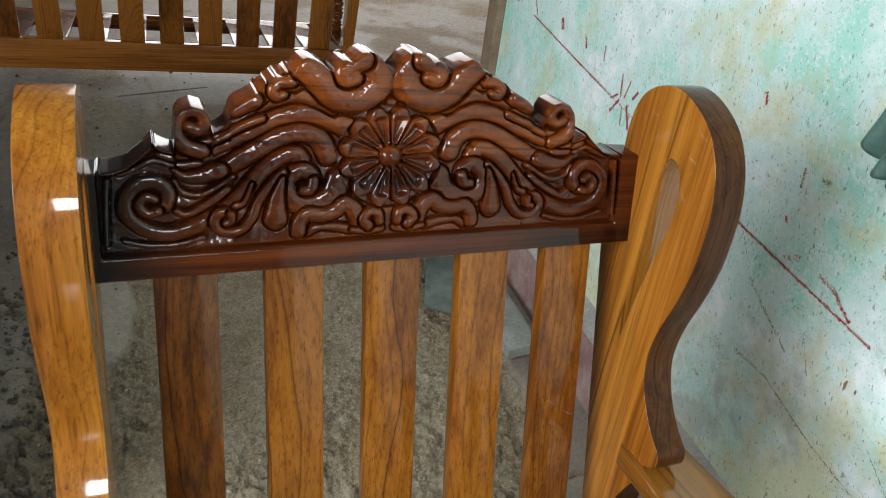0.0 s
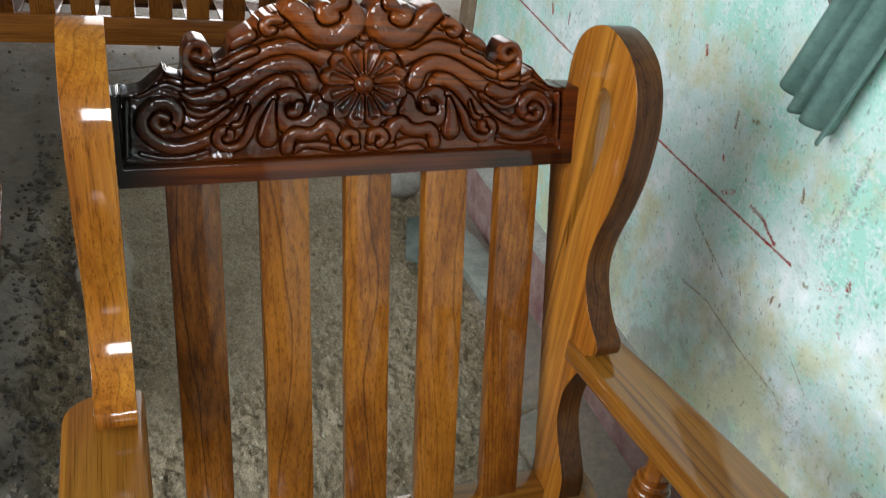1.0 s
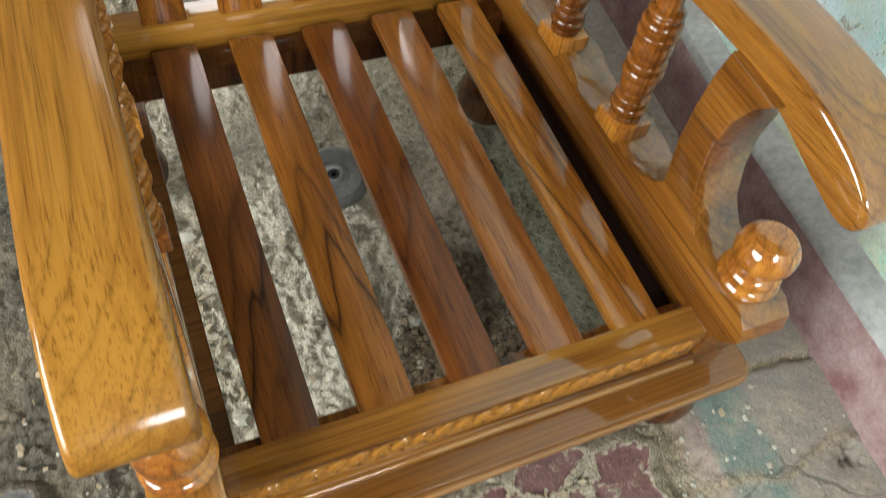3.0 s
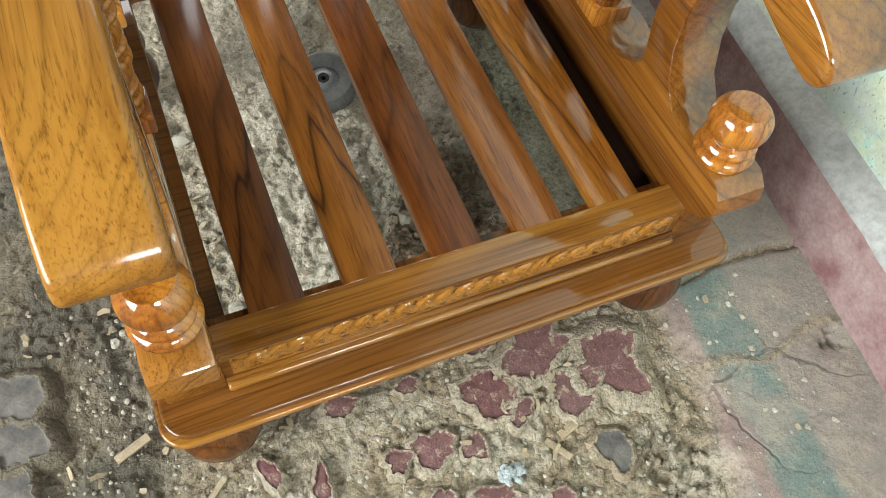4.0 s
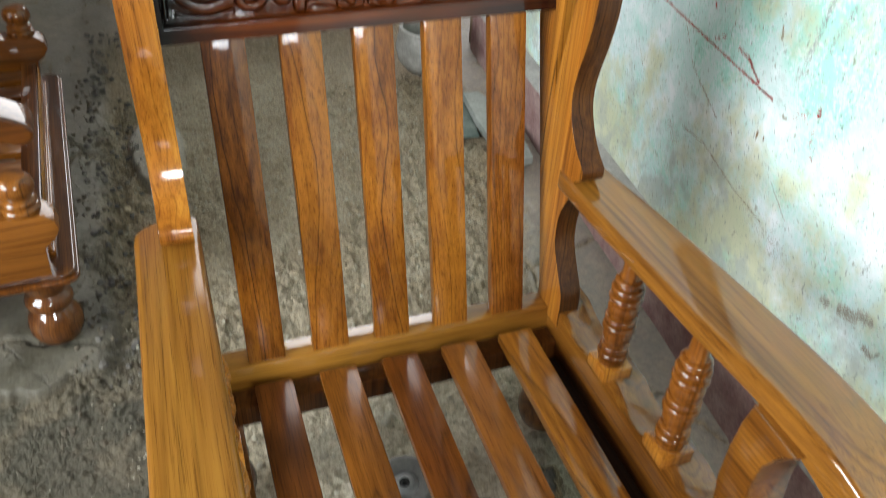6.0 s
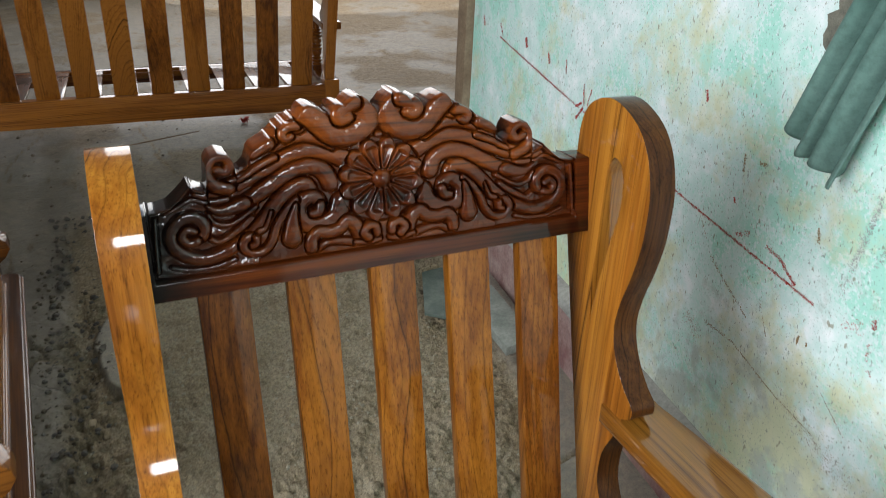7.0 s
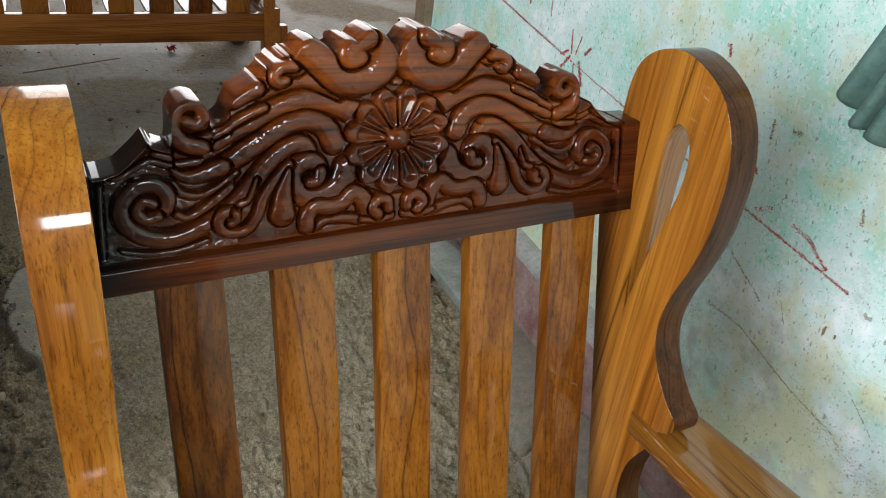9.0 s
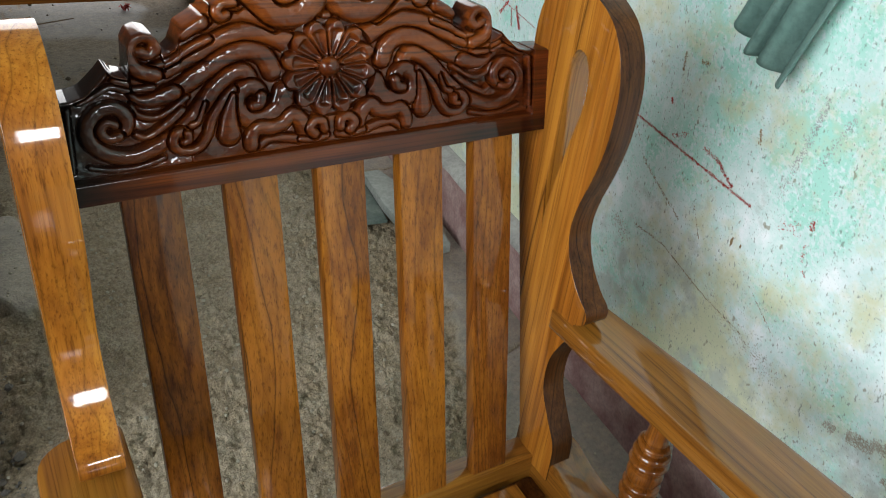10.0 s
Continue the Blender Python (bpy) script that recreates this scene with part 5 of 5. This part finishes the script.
# ---------------------------------------------------------------- things on the floor
def wheel():
    x, y = 0.003, -0.072
    z = ground_at(x, y) + 0.004
    root = tagged(new("caster_wheel"), "dusty grey rubber wheel lying in the rubble", "wheel")
    root.matrix_basis = pose(x, y, z, 8, -6, 0) @ Matrix.Diagonal((1.28, 1.28, 1.1, 1))
    part("tyre", lathe([(0.020, 0.0), (0.040, 0.001), (0.047, 0.007), (0.049, 0.016), (0.047, 0.025), (0.040, 0.031), (0.028, 0.030), (0.022, 0.026), (0.0215, 0.010)], (0, 0, 0), 36), rubber_mat, root)
    part("hub", lathe([(0.012, 0.0), (0.0215, 0.002), (0.0215, 0.022), (0.015, 0.024), (0.012, 0.029), (0.0085, 0.030), (0.0080, 0.012)], (0, 0, 0), 28), metal_mat, root, "dull metal hub with a bore")
    # Black plug that paints the shade inside the axle hole.
    part("bore", lathe([(0.0079, 0.013), (0.0079, 0.0290), (0.0040, 0.0292), (0.0035, 0.016)], (0, 0, 0), 20), soot_black_mat, root, "black plug standing for the shaded axle hole")


wheel()


def clay_pot():
    root = tagged(new("clay_pot"), "sooty round clay cooking pot on the floor", "pot")
    root.matrix_basis = pose(0.625, 1.69, FLOOR - 0.002)
    body = part("body", lathe([(0.040, 0.0), (0.075, 0.010), (0.105, 0.045), (0.116, 0.085), (0.113, 0.125), (0.104, 0.155), (0.107, 0.165), (0.104, 0.172), (0.092, 0.171), (0.088, 0.155), (0.090, 0.100), (0.070, 0.040)], (0, 0, 0), 44), clay_mat, root)
    part("soot_black", lathe([(0.005, 0.052), (0.060, 0.052), (0.0866, 0.100)], (0, 0, 0), 36), soot_black_mat, body, "black sooted inside")


clay_pot()


def slab_piece(name, label, category, outline, thick, m, material):
    bm = plate([outline], "z", 0.0, thick, 0.003)
    for v in bm.verts:
        v.co += 0.002 * noise.noise_vector(v.co * 40)
    ob = finish(name, bm, material)
    ob.matrix_basis = m
    return tagged(ob, label, category)


slate = rough("dusty_grey_slate", (0.17, 0.185, 0.165), (0.30, 0.305, 0.275), 10.0, 0.75, 0.002)
green_slate = rough("old_green_paint_on_stone", (0.050, 0.075, 0.062), (0.145, 0.165, 0.140), 16.0, 0.7, 0.002)
slab_piece("stone_slab", "mottled green stone slab with red paint flecks", "stone slab", [(0.500, 1.220), (0.570, 1.162), (0.632, 1.150), (0.660, 1.300), (0.690, 1.480), (0.590, 1.470)], 0.012, pose(0, 0, FLOOR - 0.006), green_slate)
slab_piece("stone_slab", "pale grey stone slab lying on a green one", "stone slab", [(0.632, 0.915), (0.722, 0.930), (0.742, 1.050), (0.752, 1.240), (0.722, 1.400), (0.665, 1.400), (0.640, 1.200)], 0.030, pose(0, 0, FLOOR + 0.007), slate)


def red_leaf():
    bm = bmesh.new()
    rng = random.Random(9)
    for _ in range(9):
        a, r = rng.random() * 6.3, rng.uniform(0.005, 0.03)
        m = pose(r * math.cos(a), r * math.sin(a), rng.uniform(0.002, 0.02), rng.uniform(-70, 70), rng.uniform(-70, 70), rng.uniform(0, 360))
        vs = [bm.verts.new(m @ Vector(q)) for q in ((-0.02, 0, 0), (0, -0.008, 0.003), (0.022, 0, 0), (0, 0.008, 0.003))]
        bm.faces.new(vs)
    ob = finish("crumpled_wrapper", bm, chalk_red)
    ob.matrix_basis = pose(0.32, 3.30, FLOOR)
    solid = ob.modifiers.new("thickness", "SOLIDIFY")
    solid.thickness = 0.001
    tagged(ob, "crumpled red paper scrap on the floor", "litter")


red_leaf()

# loose stick under the settee
bm = lathe([(0.003, 0.0), (0.0035, 0.2), (0.002, 0.42)], (0, 0, 0), 8)
stick = finish("stick", bm, frame_wood)
stick.matrix_basis = pose(-0.32, 3.05, FLOOR + 0.004, 0, 90, 20)
tagged(stick, "thin dry stick lying on the floor", "stick")


# ---------------------------------------------------------------- stones, rubble, shavings
def stone(x, y, r, squash, turn, rise, seed, red=True):
    """A stone bedded in mortar, its flat face still red with the old floor's colour."""
    rng = random.Random(seed)
    n = 40
    k = np.arange(n) * 2 * math.pi / n
    ragged_edge = 0.9 * (fbm(1.1 * np.cos(k)[None] + seed, 1.1 * np.sin(k)[None] + 9.0, 2.0, 4, seed)[0] - 0.5)
    wob = 1 + 0.13 * np.sin(2 * k + seed) + 0.09 * np.sin(3 * k + 2.3 * seed) + ragged_edge
    levels = ((2.00, -0.030), (1.70, -0.017), (1.46, -0.0065), (1.28, -0.0005), (1.16, 0.0015), (1.08, 0.0022), (1.02, 0.0012), (0.97, -0.0008), (0.90, -0.0012), (0.76, -0.0006), (0.56, 0.0), (0.34, 0.0003), (0.14, 0.0003))
    bm = bmesh.new()
    rings = []
    for f, h in levels:
        flat = 1 - 0.35 * min(1.0, abs(f - 1.0))
        q = r * f * (1 + (wob - 1) * flat)
        px, py = q * np.cos(k), q * squash * np.sin(k)
        uneven = 0.0075 * (fbm((px + x)[None], (py + y)[None], 75.0, 3, 81)[0] - 0.5) * (1.0 if f > 0.99 else 0.4)
        rings.append([bm.verts.new((px[i], py[i], h + uneven[i])) for i in range(n)])
    for i, (a, b) in enumerate(zip(rings, rings[1:])):
        for m in range(n):
            bm.faces.new((a[m], a[(m + 1) % n], b[(m + 1) % n], b[m])).material_index = 1 if levels[i + 1][0] + 0.05 * math.sin(m * 2.7 + seed) < 1.0 else 0
    bm.faces.new(rings[-1]).material_index = 1
    bmesh.ops.recalc_face_normals(bm, faces=bm.faces)
    ob = finish("stone", bm, ground_mat, floor)
    ob.data.materials.append(red_face if red else brown_stone)
    for name, value in (("cover", (0.0, 0.0, 0.0, 1.0 if red or x > -0.4 else 0.3)), ("mortar", (0.30, 0.30, 0.30, 1.0) if red else (0.0, 0.0, 0.0, 1.0))):
        bed = ob.data.color_attributes.new(name, "FLOAT_COLOR", "POINT")
        bed.data.foreach_set("color", np.tile(np.array(value, np.float32), len(ob.data.vertices)))
    ob.matrix_basis = pose(x, y, FLOOR - 0.0115 + rise, rng.uniform(-3, 3), rng.uniform(-3, 3), turn)
    return ob


STONES = [
    (0.039, -0.718, 0.040, 0.92, 0, 0.0), (-0.164, -0.664, 0.027, 0.65, 8, 0.001), (-0.067, -0.667, 0.017, 0.8, -20, 0), (-0.065, -0.765, 0.029, 1.0, 0, 0), (-0.116, -0.764, 0.018, 1.05, 40, 0),
    (-0.011, -0.783, 0.019, 1.0, 0, 0), (-0.281, -0.718, 0.012, 2.1, 10, 0.003), (-0.222, -0.754, 0.013, 1.9, -15, 0), (0.068, -0.758, 0.021, 1.0, -30, 0), (0.155, -0.758, 0.040, 0.78, 12, 0.002),
    (0.128, -0.681, 0.054, 0.8, 20, 0.003), (0.054, -0.648, 0.021, 0.6, 10, 0), (-0.016, -0.856, 0.034, 0.65, 0, 0), (-0.080, -0.831, 0.016, 0.8, 30, 0), (0.226, -0.742, 0.062, 0.85, 30, 0.004), (0.068, -0.893, 0.025, 0.8, 10, 0),
]
for k, (x, y, r, sq, turn, rise) in enumerate(STONES):
    stone(x, y, r * 0.86, sq, turn, rise - 0.001, 60 + k)
for k, (x, y, r, sq, turn, rise) in enumerate(((-0.572, -0.496, 0.029, 1.2, 10, -0.002), (-0.576, -0.562, 0.033, 1.1, 0, -0.002), (-0.588, -0.625, 0.026, 1.0, 0, -0.002), (0.173, -0.854, 0.026, 0.95, 20, -0.004), (0.262, -0.150, 0.030, 0.8, 40, 0.0), (0.232, -0.530, 0.040, 0.9, 20, -0.004))):
    stone(x, y, r, sq, turn, rise, 90 + k, red=False)


def rock_into(verts, faces, center, r, rng, flat=0.7):
    base = len(verts)
    n, m = 7, 4
    turn = rng.random() * 6.3
    for j in range(m + 1):
        lat = math.pi * j / m
        for k in range(n):
            a = 2 * math.pi * k / n + turn
            q = r * (0.72 + 0.5 * rng.random())
            verts.append((center[0] + q * math.sin(lat) * math.cos(a), center[1] + q * math.sin(lat) * math.sin(a), center[2] + flat * q * math.cos(lat)))
    for j in range(m):
        for k in range(n):
            a, b = base + j * n + k, base + j * n + (k + 1) % n
            faces.append((a, a + n, b + n, b))


def scatter_rocks(name, label, material, count, box, r0, r1, seed, keep=None):
    rng = random.Random(seed)
    pts = []
    while len(pts) < count:
        x, y = rng.uniform(box[0], box[1]), rng.uniform(box[2], box[3])
        if keep is None or keep(x, y):
            pts.append((x, y))
    X, Y = np.array([[p[0] for p in pts]]), np.array([[p[1] for p in pts]])
    Z = floor_fields(X, Y)[0][0]
    verts, faces = [], []
    for (x, y), z in zip(pts, Z):
        r = r0 + (r1 - r0) * rng.random() ** 3
        rock_into(verts, faces, (x, y, z + r * 0.2), r, rng)
    mesh = bpy.data.meshes.new(name)
    mesh.from_pydata(verts, [], faces)
    mesh.materials.append(material)
    mesh.shade_smooth()
    mesh.set_sharp_from_angle(angle=radians(30))
    return tagged(new(name, mesh), label, "rubble", kind="stuff")


under = lambda x, y: -0.46 < x < 0.38 and y < 0.2
scatter_rocks("rubble", "loose cement rubble under the armchair", rubble_mat, 240, (-0.48, 0.40, -0.62, 0.22), 0.003, 0.017, 11, under)
scatter_rocks("gravel", "fine gravel on the sandy floor", rubble_mat, 2600, (-0.5, 0.5, -0.95, 1.7), 0.0012, 0.006, 12)
scatter_rocks("trench_rubble", "crumbs along the broken floor joint", brown_stone, 520, (-0.58, -0.42, 0.35, 2.3), 0.002, 0.012, 13)
scatter_rocks("grit", "fine sandy grit between the bedded stones", rubble_mat, 2600, (-0.62, 0.34, -1.05, -0.45), 0.0009, 0.0042, 23)
scatter_rocks("floor_crumbs", "crumbs scattered on the cement floor", rubble_mat, 500, (-0.9, 0.65, -1.2, 0.4), 0.001, 0.004, 14)


def scatter_shavings(name, label, count, spots, seed, material=None, size=1.0):
    rng = random.Random(seed)
    pts = []
    for _ in range(count):
        cx, cy, sx, sy = spots[rng.randrange(len(spots))]
        pts.append((rng.gauss(cx, sx), rng.gauss(cy, sy)))
    Z = floor_fields(np.array([[p[0] for p in pts]]), np.array([[p[1] for p in pts]]))[0][0]
    verts, faces = [], []
    for (x, y), z in zip(pts, Z):
        l, w, th = size * rng.uniform(0.006, 0.034) * rng.uniform(0.5, 1), rng.uniform(0.0012, 0.0045), 0.0009
        m = pose(x, y, z + rng.uniform(0.002, 0.008), rng.uniform(-25, 25), rng.uniform(-20, 20), rng.uniform(0, 360))
        b = len(verts)
        bend = rng.uniform(-0.15, 0.15) * l
        for s_, c_ in ((-0.5, 0.0), (0.0, bend), (0.5, 0.0)):
            for e_, h_ in ((-1, 0), (1, 0), (1, th), (-1, th)):
                verts.append(tuple(m @ Vector((s_ * l, e_ * w * (0.75 if s_ else 1) + c_, h_))))
        for s_ in (0, 4):
            for k in range(4):
                a, c = b + s_ + k, b + s_ + (k + 1) % 4
                faces.append((a, c, c + 4, a + 4))
        faces += [(b, b + 3, b + 2, b + 1), (b + 8, b + 9, b + 10, b + 11)]
    mesh = bpy.data.meshes.new(name)
    mesh.from_pydata(verts, [], faces)
    mesh.materials.append(material or shaving_mat)
    return tagged(new(name, mesh), label, "wood shavings", kind="stuff")


scatter_shavings("wood_shavings", "pale wood chips and shavings on the floor", 330, [(0.10, -0.42, 0.06, 0.09), (0.16, -0.50, 0.05, 0.06), (-0.28, -0.30, 0.04, 0.09), (-0.05, -0.72, 0.16, 0.08), (-0.50, -0.45, 0.10, 0.16), (0.12, -0.76, 0.10, 0.08), (-0.38, -0.78, 0.10, 0.07), (0.0, -0.2, 0.2, 0.2)], 15, None, 0.75)
dirt_mat = rough("dark_dirt", (0.060, 0.046, 0.032), (0.15, 0.118, 0.080), 60.0, 0.9, 0.002)
scatter_rocks("dirt_crumbs", "dark dirt crumbs scattered round the settee", dirt_mat, 420, (-1.7, 0.8, 1.9, 3.9), 0.002, 0.011, 19)
scatter_rocks("trench_dirt", "dark earth crumbs along the broken floor joint", dirt_mat, 420, (-0.62, -0.44, 0.2, 1.9), 0.002, 0.009, 20)
chip_mat = rough("brown_wood_chip", (0.10, 0.062, 0.034), (0.30, 0.215, 0.125), 90.0, 0.75, 0.001)
scatter_shavings("chip_heap", "heap of small brown wood chips in the hollow", 1500, [(0.10, -0.42, 0.045, 0.045), (0.15, -0.40, 0.03, 0.06), (0.04, -0.45, 0.03, 0.03), (0.17, -0.50, 0.03, 0.03)], 16, chip_mat, 0.5)

# a few larger offcuts
for k, (x, y, l, w, a) in enumerate(((0.279, -0.800, 0.066, 0.009, 87), (0.123, -0.805, 0.030, 0.013, 15), (0.098, -0.826, 0.042, 0.009, -58), (-0.300, -0.230, 0.050, 0.012, 60), (-0.44, -0.62, 0.05, 0.012, 20), (-0.36, -0.72, 0.06, 0.008, 40), (-0.50, -0.72, 0.07, 0.007, 25), (-0.474, 1.036, 0.06, 0.018, 80))):
    ob = finish("wood_offcut", beam((-l / 2, -w / 2, 0), (l / 2, w / 2, 0.005), 0.0012), shaving_mat)
    ob.matrix_basis = pose(x, y, ground_at(x, y) + 0.003, 4, -5, a)
    tagged(ob, "pale splinter of wood lying on the floor", "wood offcut", "offcuts")

# a rough lump of pale cement in front
verts, faces = [], []
lump = random.Random(5)
for k in range(26):
    a, q = lump.uniform(0, 6.3), 0.014 * lump.random() ** 0.6
    rock_into(verts, faces, (1.25 * q * math.cos(a), 0.8 * q * math.sin(a), 0.004 + 0.012 * lump.random() * (1 - q / 0.016)), lump.uniform(0.003, 0.008), lump, 0.8)
mesh = bpy.data.meshes.new("cement_lump")
mesh.from_pydata(verts, [], faces)
mesh.materials.append(rough("pale_grey_cement", (0.27, 0.295, 0.29), (0.46, 0.475, 0.45), 90.0, 0.9, 0.004))
lump_ob = new("cement_lump", mesh)
lump_ob.matrix_basis = pose(0.021, -0.834, FLOOR - 0.020)
tagged(lump_ob, "small rough lump of pale cement", "cement lump")
